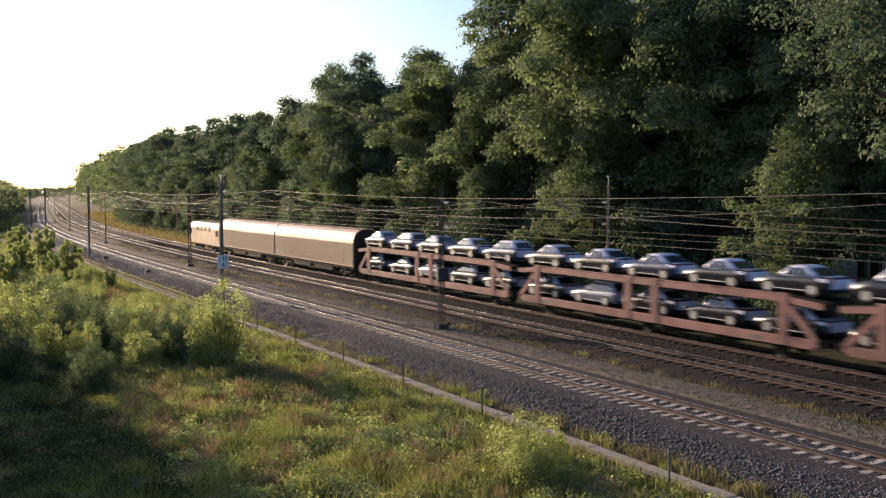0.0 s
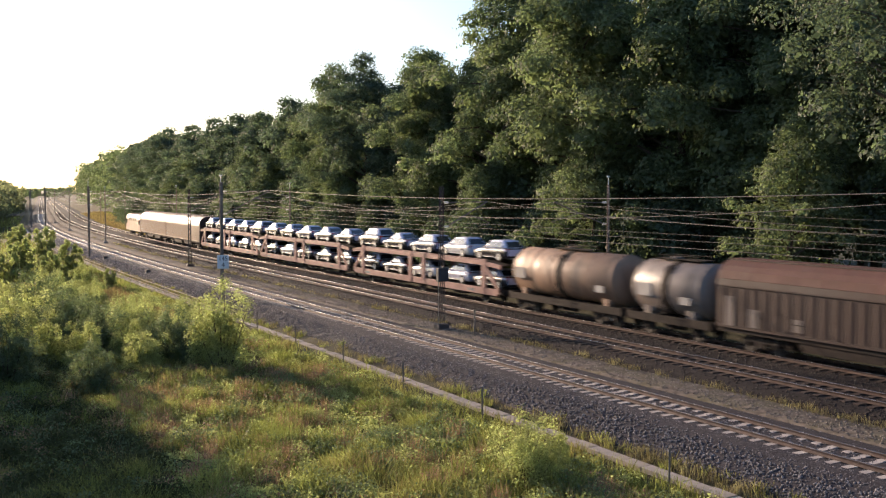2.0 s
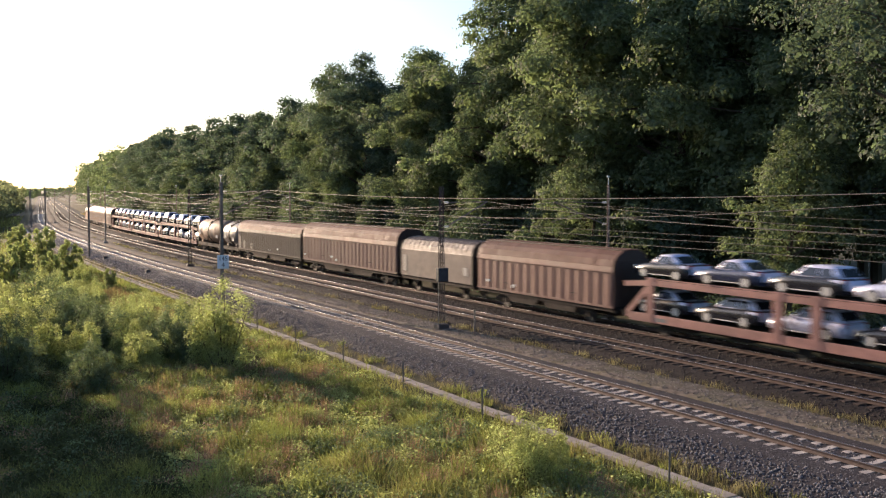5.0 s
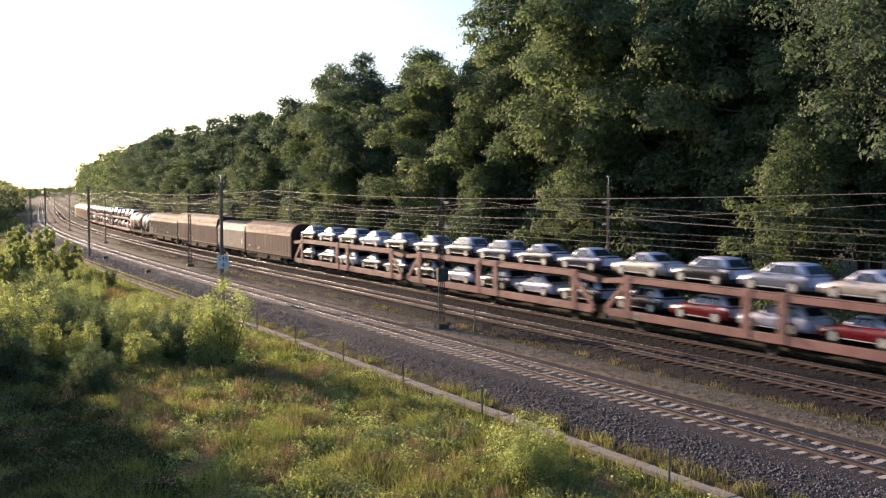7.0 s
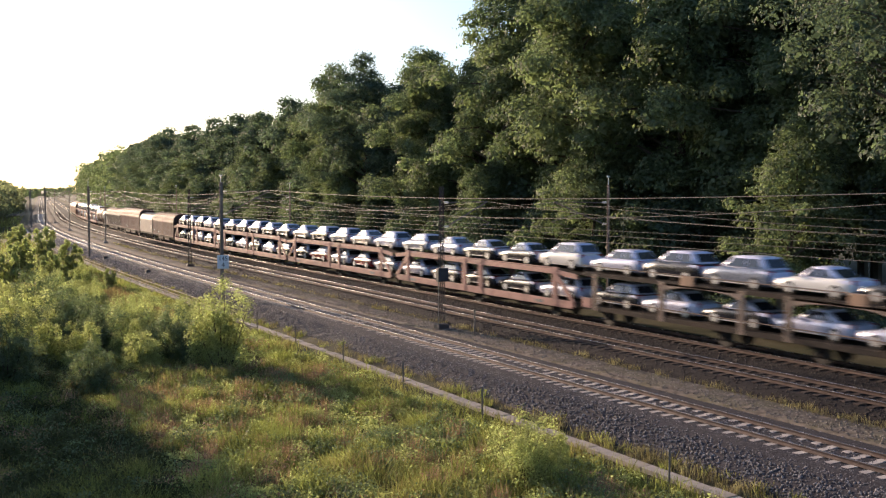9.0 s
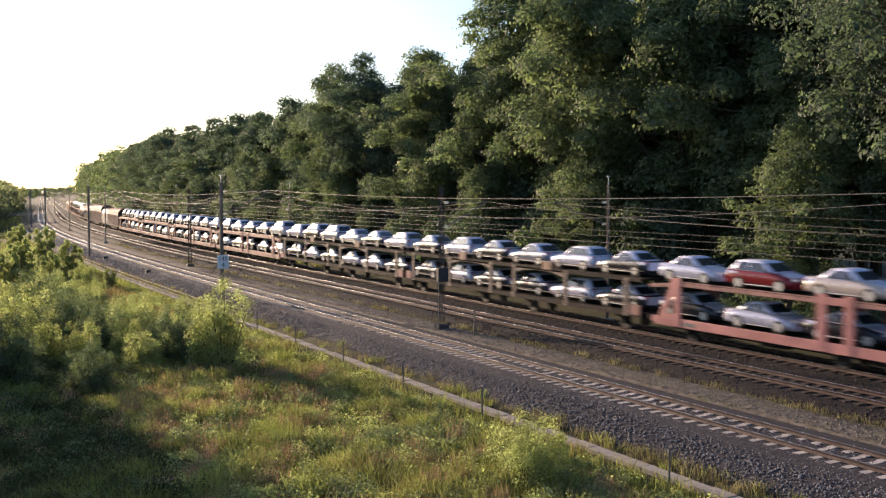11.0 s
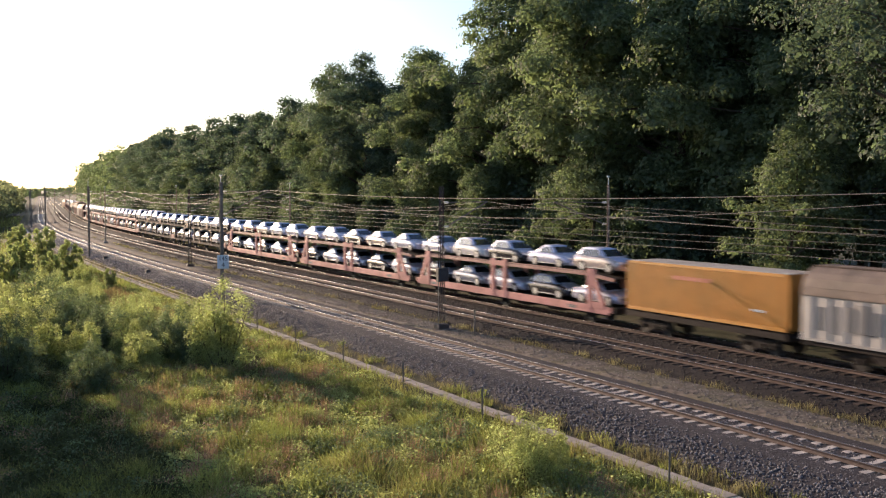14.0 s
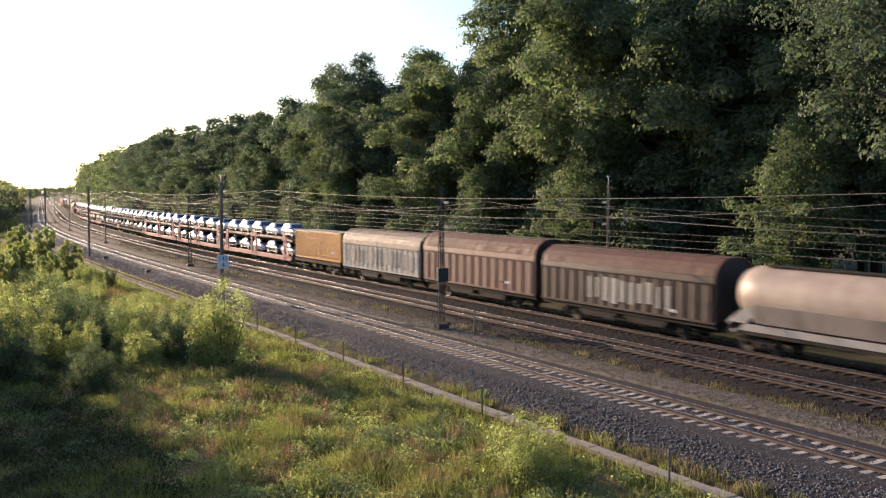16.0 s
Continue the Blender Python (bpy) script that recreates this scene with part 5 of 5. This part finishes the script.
def old_carrier(length, label):
    """Older two-deck car carrier: slim decks on arched frames, side rails and pale end boxes."""
    wg = thing("car_carrier_wagon", label, "railway wagon", "car carriers of the freight train")
    half = length / 2 - 0.3
    mat = M["old_carrier"]
    for sx in (-1.3, 1.3):
        for zc, hh in ((0.98, 0.24), (2.98, 0.2)):
            bm = bmesh.new()
            box(bm, (sx, 0, zc), (0.1, 2 * half, hh))
            part("side_beam", bm, M["underframe"], wg)
        for z in (1.55, 3.5):
            bm = bmesh.new()
            rod(bm, (sx * 1.03, -half, z), (sx * 1.03, half, z), 0.025, 6)
            for i in range(12):
                y = -half + 0.3 + i * (2 * half - 0.6) / 11
                rod(bm, (sx * 1.03, y, z - 0.5), (sx * 1.03, y, z), 0.022, 5)
            part("guard_rail", bm, mat, wg)
        for e in (-1, 1):
            for y in (1.5, 7.4, 13.3):
                bm = bmesh.new()
                box(bm, (sx, e * y, 1.95), (0.14, 0.4, 2.2), bevel=0.02)
                for d in (-0.1, 0.1):
                    box(bm, (sx * 1.04, e * y + d, 1.9), (0.05, 0.04, 1.9))
                part("post", bm, mat, wg)
            bm = bmesh.new()
            n = 12
            lower = [2.86 - 0.36 * abs(2 * i / n - 1) ** 3 for i in range(n + 1)]
            rows = [[bm.verts.new((sx + o, e * (1.5 + 5.9 * i / n), z)) for o, z in ((-0.05, lower[i]), (0.05, lower[i]), (0.05, 2.98), (-0.05, 2.98))] for i in range(n + 1)]
            for p, q in zip(rows, rows[1:]):
                for i in range(4):
                    bm.faces.new((p[i], p[(i + 1) % 4], q[(i + 1) % 4], q[i]))
            bmesh.ops.recalc_face_normals(bm, faces=bm.faces)
            part("arch", bm, mat, wg)
            bm = bmesh.new()
            box(bm, (sx * 1.02, e * 5.4, 3.22), (0.12, 1.0, 0.55), bevel=0.03)
            part("equipment_box", bm, M["tank"], wg)
        for e in (-1, 1):
            bm = bmesh.new()
            box(bm, (sx, e * (half - 0.5), 1.25), (0.16, 0.9, 0.6), bevel=0.03)
            part("end_box", bm, M["red_carrier"], wg)
    for z in (1.08, 3.06):
        bm = bmesh.new()
        box(bm, (0, 0, z), (2.52, 2 * half, 0.05))
        for i in range(18):
            box(bm, (0, -half + 0.4 + i * (2 * half - 0.8) / 17, z - 0.08), (2.5, 0.09, 0.12))
        part("deck", bm, M["underframe"], wg)
    buffers(wg, half - 0.1)
    for y in (half - 2.0, half * 0.1 + 1.6, -half * 0.1 - 1.6, -half + 2.0):
        axle(wg, y)
    return wg


def locomotive(length):
    lo = thing("electric_locomotive", "box-shaped locomotive in dusty pale red at the head of the train", "locomotive")
    half = length / 2 - 0.4
    bm = bmesh.new()
    prof = [(-1.48, 0.95), (-1.48, 3.05), (-1.36, 3.6), (-1.05, 3.85), (1.05, 3.85), (1.36, 3.6), (1.48, 3.05), (1.48, 0.95)]
    rings = []
    for y, k in ((-half, 0.9), (-half + 0.6, 1.0), (half - 0.6, 1.0), (half, 0.9)):
        rings.append([bm.verts.new((x * (k if z > 1 else 1), y - (0.35 if z > 2 else 0) * (1 if y > 0 else -1) * (1 if abs(y) > half - 0.1 else 0), z)) for x, z in prof])
    for a, b in zip(rings, rings[1:]):
        for i in range(len(prof)):
            j = (i + 1) % len(prof)
            bm.faces.new((a[i], a[j], b[j], b[i]))
    bm.faces.new(rings[0][::-1])
    bm.faces.new(rings[-1])
    bmesh.ops.recalc_face_normals(bm, faces=bm.faces)
    part("body", bm, M["orange_wagon"], lo)
    for sx in (-1, 1):
        for e in (-1, 1):
            bm = bmesh.new()
            box(bm, (sx * 1.49, e * (half - 1.2), 2.55), (0.04, 0.7, 0.7))
            part("cab_window", bm, M["glass"], lo)
            bm = bmesh.new()
            box(bm, (sx * 1.49, e * (half - 2.2), 2.1), (0.03, 0.65, 1.9))
            part("cab_door", bm, M["orange_wagon"], lo)
        for i in range(4):
            bm = bmesh.new()
            for q in range(6):
                box(bm, (sx * 1.49, -3 + i * 2, 2.75 + q * 0.1), (0.05, 1.2, 0.05))
            part("vent_grille", bm, M["underframe"], lo)
    for e in (-1, 1):
        bm = bmesh.new()
        box(bm, (0, e * (half - 0.3), 2.6), (2.2, 0.06, 0.75), Matrix.Rotation(0.0, 4, "X"))
        part("windscreen", bm, M["glass"], lo)
    bm = bmesh.new()
    box(bm, (0, 0, 3.92), (1.7, 2 * half - 4, 0.14), bevel=0.04)
    part("roof_cover", bm, M["underframe"], lo)
    frame_beams(lo, half, 0.95)
    buffers(lo, half)
    bogie(lo, half - 3.6, 2.6)
    bogie(lo, -half + 3.6, 2.6)
    return lo


# ---- cars on the carriers ----
CAR_SHAPES = {
    # y along the car, height of belt line, height of the roof there (0: none), half width
    "saloon": (4.55, 1.42, ((2.27, 0.55), (2.15, 0.68), (1.2, 0.86), (0.95, 0.90), (-1.45, 0.95), (-1.6, 0.97), (-2.15, 0.92), (-2.27, 0.6)), (0.95, 0.15, -0.75, -1.65)),
    "estate": (4.45, 1.48, ((2.22, 0.55), (2.1, 0.70), (1.15, 0.90), (0.95, 0.93), (-1.7, 0.98), (-1.95, 0.98), (-2.15, 0.92), (-2.22, 0.6)), (0.95, 0.1, -1.55, -2.1)),
    "tall": (4.5, 1.66, ((2.25, 0.62), (2.15, 0.82), (1.3, 1.02), (1.05, 1.06), (-1.7, 1.08), (-2.0, 1.08), (-2.18, 1.0), (-2.25, 0.65)), (1.15, 0.3, -1.6, -2.12)),
}


def make_car(shape, paint, label, film=True):
    length, top, belt, (ws, rf, rr, rb) = CAR_SHAPES[shape]
    car = thing("car", label, "car", "new cars on the carriers")
    bm = bmesh.new()
    rings = []
    for y, zb in belt:
        e = min(1.0, (length / 2 - abs(y)) / 0.35 + 0.55)
        w = 0.88 * (0.86 + 0.14 * e)
        rings.append([bm.verts.new(p) for p in ((-w * 0.9, y, 0.22), (-w, y, 0.4), (-w * 1.01, y, zb * 0.72), (-w * 0.93, y, zb - 0.03), (-w * 0.8, y, zb), (w * 0.8, y, zb), (w * 0.93, y, zb - 0.03), (w * 1.01, y, zb * 0.72), (w, y, 0.4), (w * 0.9, y, 0.22))])
    for a, b in zip(rings, rings[1:]):
        for i in range(10):
            f = bm.faces.new((a[i], a[(i + 1) % 10], b[(i + 1) % 10], b[i]))
            f.smooth = True
    bm.faces.new(rings[0][::-1])
    bm.faces.new(rings[-1])
    bmesh.ops.recalc_face_normals(bm, faces=bm.faces)
    body = part("body", bm, paint, car)
    zb = belt[3][1] - 0.03
    zt = top - 0.06

    def ring(k):
        """The cabin's outline between belt (0) and roof edge (1)."""
        w = 0.82 + (0.62 - 0.82) * k
        return w, ws + (rf - ws) * k, rb + (rr - rb) * k, zb + (zt - zb) * k

    bm = bmesh.new()
    rows = []
    for k in (0.0, 0.5, 0.92, 1.0):
        w, f, r, z = ring(k)
        w += 0.03 * math.sin(math.pi * k)
        rows.append([bm.verts.new(p) for p in ((-w * 0.92, f, z), (0, f + 0.06, z), (w * 0.92, f, z), (w, f - 0.12, z), (w, r + 0.12, z), (w * 0.92, r, z), (0, r - 0.05, z), (-w * 0.92, r, z), (-w, r + 0.12, z), (-w, f - 0.12, z))])
    for p, q in zip(rows, rows[1:]):
        for i in range(10):
            bm.faces.new((p[i], p[(i + 1) % 10], q[(i + 1) % 10], q[i])).smooth = True
    bm.faces.new(rows[0])
    bm.faces.new(rows[-1])
    bmesh.ops.recalc_face_normals(bm, faces=bm.faces)
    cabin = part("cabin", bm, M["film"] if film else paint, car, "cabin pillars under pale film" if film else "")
    bm = bmesh.new()
    lines = []
    for i in range(7):
        y = rf + 0.02 + (rr - rf - 0.04) * i / 6
        h = zt + 0.004 + 0.055 * math.sin(math.pi * (0.1 + 0.8 * i / 6))
        lines.append([bm.verts.new((x, y, h - d)) for x, d in ((-0.63, 0.03), (-0.5, 0.0), (0, -0.015), (0.5, 0.0), (0.63, 0.03))])
    for p, q in zip(lines, lines[1:]):
        for i in range(4):
            bm.faces.new((p[i], p[i + 1], q[i + 1], q[i])).smooth = True
    bmesh.ops.recalc_face_normals(bm, faces=bm.faces)
    bmesh.ops.solidify(bm, geom=bm.faces[:], thickness=0.05)
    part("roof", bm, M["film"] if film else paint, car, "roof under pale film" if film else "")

    def pane(name, corners, out):
        bm = bmesh.new()
        c = [Vector(p) for p in corners]
        o = Vector(out)
        v = [bm.verts.new(p + o * d) for d in (-0.02, 0.025) for p in c]
        for q in ((0, 1, 2, 3), (7, 6, 5, 4), (0, 4, 5, 1), (1, 5, 6, 2), (2, 6, 7, 3), (3, 7, 4, 0)):
            bm.faces.new([v[j] for j in q])
        bmesh.ops.recalc_face_normals(bm, faces=bm.faces)
        part(name, bm, M["glass"], cabin, "dark glass")

    lo_w, lo_f, lo_r, lo_z = ring(0.14)
    hi_w, hi_f, hi_r, hi_z = ring(0.86)
    pane("windscreen", ((-lo_w + 0.12, lo_f + 0.03, lo_z), (lo_w - 0.12, lo_f + 0.03, lo_z), (hi_w - 0.1, hi_f + 0.03, hi_z), (-hi_w + 0.1, hi_f + 0.03, hi_z)), (0, 0.7, 0.7))
    pane("rear_window", ((-lo_w + 0.14, lo_r - 0.02, lo_z), (lo_w - 0.14, lo_r - 0.02, lo_z), (hi_w - 0.12, hi_r - 0.02, hi_z), (-hi_w + 0.12, hi_r - 0.02, hi_z)), (0, -0.8, 0.6))
    mid = (rf + rr) / 2
    for sx in (-1, 1):
        for ya, yb, yc, yd in ((lo_f - 0.3, mid + 0.04, mid + 0.04, hi_f - 0.16), (mid - 0.04, lo_r + 0.42, hi_r + 0.24, mid - 0.04)):
            pane("side_window", ((sx * (lo_w + 0.012), ya, lo_z), (sx * (lo_w + 0.012), yb, lo_z), (sx * (hi_w + 0.012), yc, hi_z), (sx * (hi_w + 0.012), yd, hi_z)), (sx, 0, 0.2))
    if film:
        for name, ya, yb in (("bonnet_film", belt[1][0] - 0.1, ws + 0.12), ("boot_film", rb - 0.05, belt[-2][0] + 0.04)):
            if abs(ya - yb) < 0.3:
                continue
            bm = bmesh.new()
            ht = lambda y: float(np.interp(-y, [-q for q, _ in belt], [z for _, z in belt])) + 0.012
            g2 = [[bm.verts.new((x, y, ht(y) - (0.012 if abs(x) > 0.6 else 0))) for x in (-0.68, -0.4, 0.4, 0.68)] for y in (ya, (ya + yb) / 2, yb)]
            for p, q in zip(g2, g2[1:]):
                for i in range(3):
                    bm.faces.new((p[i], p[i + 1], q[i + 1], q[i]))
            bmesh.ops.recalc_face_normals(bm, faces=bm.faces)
            part(name, bm, M["film"], car, "pale protective film, at tailgate and quarters a painted sky reflection")
    for sx in (-1, 1):
        for y in (length * 0.3, -length * 0.29):
            bm = bmesh.new()
            rod(bm, (sx * 0.66, y, 0.32), (sx * 0.9, y, 0.32), 0.32, 18)
            wh = part("wheel", bm, M["tyre"], car)
            bm = bmesh.new()
            rod(bm, (sx * 0.89, y, 0.32), (sx * 0.915, y, 0.32), 0.22, 12)
            part("rim", bm, M["hub"], wh)
        bm = bmesh.new()
        box(bm, (sx * 0.62, length / 2 - 0.08, belt[1][1] - 0.05), (0.36, 0.14, 0.14), bevel=0.03)
        part("headlight", bm, M["lamp_glass"], car)
        bm = bmesh.new()
        box(bm, (sx * 0.64, -length / 2 + 0.06, belt[-2][1] - 0.12), (0.3, 0.1, 0.2), bevel=0.02)
        part("tail_light", bm, M["tail_glass"], car)
        bm = bmesh.new()
        box(bm, (sx * 0.93, ws - 0.25, zb + 0.06), (0.16, 0.1, 0.12), bevel=0.02)
        part("mirror", bm, paint, car)
        bm = bmesh.new()
        box(bm, (sx * 0.885, 0.02, 0.27), (0.03, length * 0.4, 0.05))
        part("sill_trim", bm, M["hub"], car, "bright sill trim")
        # pale rear quarter pieces imitate sky reflected in the paint
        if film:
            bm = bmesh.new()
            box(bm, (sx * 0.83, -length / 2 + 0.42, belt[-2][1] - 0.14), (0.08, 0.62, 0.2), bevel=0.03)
            part("quarter_film", bm, M["film"], car, "pale protective film, at tailgate and quarters a painted sky reflection")
    # pale tailgate sheet paints in the sky that the rear reflects
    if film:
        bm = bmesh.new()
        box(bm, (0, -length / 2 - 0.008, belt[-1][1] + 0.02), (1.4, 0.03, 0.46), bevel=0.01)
        part("tailgate_film", bm, M["film"], car, "pale protective film, at tailgate and quarters a painted sky reflection")
    bm = bmesh.new()
    box(bm, (0, length / 2 - 0.02, 0.52), (0.9, 0.06, 0.2), bevel=0.02)
    part("grille", bm, M["tyre"], car)
    return car


# ---- the make-up of the train: offset of each thing's middle behind the front, metres ----
riding = []          # (thing, metres behind the front, height, reversed)


def couple(ob, a, b, z=0.0, back=False):
    riding.append((ob, (a + b) / 2, z, back))
    return ob


couple(locomotive(16.4), 0.0, 16.2)
cv = couple(covered_wagon(21.5, M["orange_wagon"], M["orange_wagon"], 30, "orange-brown ribbed sliding-wall covered wagon glinting in the sun", True), 16.3, 37.7)
couple(copy_thing(cv, Matrix()), 37.7, 59.3)
tall_red = car_carrier(26.0, M["red_carrier"], "wide", "two-deck car carrier in faded red-brown steel loaded with cars")
pink = car_carrier(26.0, M["pink_carrier"], "close", "two-deck car carrier in sun-bleached pinkish red loaded with cars")
old = old_carrier(29.8, "older grimy beige two-deck car carrier on arched posts")
carriers = []


def carrier(src, a, b, first, back=False):
    ob = src if first else copy_thing(src, Matrix())
    couple(ob, a, b)
    carriers.append((a, b, back, src))


for k in range(3):
    carrier(tall_red, 59.4 + 26.1 * k, 85.5 + 26.1 * k, k == 0)
couple(tank_wagon(12.6, M["tank"], "grimy beige tank wagon with ladder and banded barrel", 1.54, 6), 137.9, 150.5)
couple(tank_wagon(7.4, M["tank_grey"], "short stained grey tank wagon with pale panels", 1.5, 3), 150.5, 157.6)
c1 = couple(covered_wagon(21.9, M["dark_wagon"], M["wagon_roof"], 30, "sooty dark brown ribbed sliding-wall covered wagon", True, tags=2), 157.6, 179.5)
couple(covered_wagon(22.1, M["brown_wagon"], M["wagon_roof"], 26, "faded brown ribbed sliding-wall covered wagon", True, tags=4, taller=1.1), 179.5, 201.7)
couple(hooded_wagon(12.2), 201.8, 213.8)
couple(covered_wagon(16.0, M["brown_wagon"], M["wagon_roof"], 16, "faded brown two-axle sliding-wall covered wagon", False, tags=6), 213.9, 230.1)
for k in range(4):
    carrier(tall_red, 230.3 + 25.7 * k, 256.0 + 25.7 * k, False)
for k in range(2):
    carrier(old, 333.1 + 29.7 * k, 362.8 + 29.7 * k, k == 0)
for k in range(3):
    carrier(pink, 392.6 + 25.9 * k, 418.5 + 25.9 * k, k == 0, True)
couple(container_wagon(12.6), 470.6, 483.3)
couple(container(), 470.95, 482.95)
couple(covered_wagon(16.0, M["white_wagon"], M["old_carrier"], 16, "pale grey two-axle covered wagon sprayed with dark block graffiti", False, pale=True, tags=11), 483.4, 499.4)
couple(covered_wagon(16.2, M["brown_wagon"], M["wagon_roof"], 14, "faded brown two-axle sliding-wall covered wagon", False, tags=8, taller=1.08), 499.4, 515.6)
couple(covered_wagon(16.2, M["dark_wagon"], M["wagon_roof"], 16, "sooty brown two-axle covered wagon sprayed with silver graffiti", False, tags=10), 515.7, 532.0)
couple(silo_wagon(15.5), 532.1, 547.6)

# cars: five a deck on each carrier, six on the older ones
models = {}
NAMES = {"silver": "silver", "navy": "dark blue", "dark": "black", "champagne": "champagne beige", "red": "dark red", "white": "white", "blue_grey": "blue-grey", "pearl": "pearl beige"}
KIND = {"saloon": "saloon car", "estate": "estate car", "tall": "high-roofed off-road car"}


def load_car(shape, paint, u, z, back):
    key = (shape, paint)
    if key not in models:
        models[key] = make_car(shape, M["car_" + paint], "new %s %s parked on the carrier deck" % (NAMES[paint], KIND[shape]))
        ob = models[key]
    else:
        ob = copy_thing(models[key], Matrix())
    riding.append((ob, u, z, back))


# paint of each car from the front end of its carrier to the rear, "+" for a high-roofed one: upper deck, lower deck
LOADS = {
    0: ("dark navy dark dark navy", "dark dark silver dark dark"),
    1: ("dark dark navy dark dark", "dark blue_grey dark dark dark"),
    2: ("dark+ dark navy white dark", "dark dark white silver dark"),
    3: ("dark navy dark silver dark", "dark dark silver dark dark"),
    4: ("dark dark navy dark navy", "dark silver dark silver dark"),
    5: ("champagne dark blue_grey champagne silver", "dark red silver red blue_grey"),
    6: ("blue_grey silver dark dark white+", "silver dark dark dark silver"),
    7: ("silver dark+ blue_grey+ white dark silver", "dark silver dark silver silver dark"),
    8: ("dark silver dark blue_grey silver dark", "dark silver dark dark silver dark"),
    9: ("silver red pearl silver silver", "dark silver dark silver red"),
    10: ("silver silver dark pearl silver", "dark silver silver dark silver"),
    11: ("silver white dark silver pearl", "dark blue_grey silver dark silver"),
}
rng = random.Random(7)
for k, (a, b, back, src) in enumerate(carriers):
    for deck, row in enumerate(LOADS[k][::-1]):
        row = row.split()
        for i, paint in enumerate(row):
            u = a + 0.25 + (b - a - 0.5) * (i + 0.5) / len(row)
            shape = "tall" if paint.endswith("+") else rng.choice(["saloon", "saloon", "estate"])
            z = (1.1 if src is not old else 1.12) if deck == 0 else (3.09 if src is not old else 3.1)
            load_car(shape, paint.rstrip("+"), u, z, back)
# ---- sleepers, one by one where they lie near; joined far off ----
def sleeper_bm():
    bm = bmesh.new()
    prof = ((-1.3, -0.2), (-1.3, -0.02), (-1.24, 0.0), (-0.42, 0.0), (-0.36, -0.03), (0.36, -0.03), (0.42, 0.0), (1.24, 0.0), (1.3, -0.02), (1.3, -0.2))
    extrude(bm, prof, -0.13, 0.13)
    return bm


for tr, w, z, mat, s0, gap in ((tracks[0], W1, Z1 - 0.165, M["sleeper"], 14.0, 0.65), (tracks[1], W2, -0.165, M["sleeper_wood"], 18.0, 0.65), (tracks[2], W3, -0.165, M["sleeper_wood"], 20.0, 0.65)):
    first = part("sleeper", sleeper_bm(), mat, tr)
    first.matrix_basis = at(s0, w, z)
    for i in range(1, 180):
        share("sleeper", first.data, tr, at(s0 + i * gap, w, z + 0.004 * math.sin(i * 2.3)))
    vs, fs = [], []
    s = s0 + 180 * gap
    while s < 420:
        m = at(s, w, z)
        k = len(vs)
        for x, y, zz in ((-1.3, -0.13, -0.1), (1.3, -0.13, -0.1), (1.3, 0.13, -0.1), (-1.3, 0.13, -0.1), (-1.28, -0.12, 0), (1.28, -0.12, 0), (1.28, 0.12, 0), (-1.28, 0.12, 0)):
            vs.append(m @ Vector((x, y, zz)))
        fs += [(k + 4, k + 5, k + 6, k + 7), (k, k + 1, k + 5, k + 4), (k + 1, k + 2, k + 6, k + 5), (k + 2, k + 3, k + 7, k + 6), (k + 3, k, k + 4, k + 7)]
        s += gap
    tagged(raw("far_sleepers", vs, fs, mat, tr), kind="stuff")

# ---- loose ballast stones ----
def stones(name, mat, lanes, s0, s1, count, label, seed):
    g = np.random.default_rng(seed)
    base = np.array([(1, 0, 0), (-1, 0, 0), (0, 1, 0), (0, -1, 0), (0, 0, 1), (0, 0, -1)], float)
    tri = np.array([(0, 2, 4), (2, 1, 4), (1, 3, 4), (3, 0, 4), (2, 0, 5), (1, 2, 5), (3, 1, 5), (0, 3, 5)])
    s = s0 + (s1 - s0) * g.random(count) ** 1.6
    w = g.uniform(lanes[0][0], lanes[-1][0], count)
    z = np.interp(w, [a for a, _ in lanes], [b for _, b in lanes])
    c, k = bend(s)
    r = g.uniform(0.025, 0.06, (count, 1, 3)) * (1 + np.clip(s - 40, 0, 200) / 130)[:, None, None]
    turn = np.array([Euler(e).to_matrix() for e in g.uniform(0, 6, (64, 3))])[g.integers(0, 64, count)]
    v = np.einsum("nij,nvj->nvi", turn, base[None] * r) + np.stack([c + w, s - w * k, z + 0.015], 1)[:, None]
    vs = v.reshape(-1, 3)
    fs = (tri[None] + 6 * np.arange(count)[:, None, None]).reshape(-1, 3)
    tagged(raw(name, vs, fs, mat), label, "ballast", kind="stuff")


stones("ballast_stones", M["stone"], [(23.9, -1.36), (25.2, -0.92), (25.95, -0.71), (26.15, -0.71)], 12, 200, 20000, "loose dark grey ballast stones beside the near track", 1)
stones("ballast_stones", M["stone"], [(26.1, -0.71), (28.95, -0.71), (29.6, -0.72)], 14, 150, 6000, "loose dark grey ballast stones between near rails", 2)
stones("ballast_stones", M["stone_brown"], [(31.55, -0.6), (32.35, -0.22), (40.0, -0.22)], 20, 170, 18000, "loose rust-brown ballast stones round the far tracks", 3)
stones("path_gravel", M["path_stone"], [(29.65, -0.635), (30.4, -0.595), (31.5, -0.585)], 16, 110, 5000, "loose gravel on the walkway", 4)
# ---- the train's run: it draws away along the farthest track at an even speed ----
FRONT0, SPEED = 142.6, 26.7


def motions():
    for ob, u, z, back in riding:
        rows = []
        for k in range(17):
            t = float(k)
            m = at(FRONT0 + SPEED * t - u, W3, z)
            rows.append((t, m @ Matrix.Rotation(math.pi, 4, "Z") if back else m))
        walk(ob, rows)


motions()
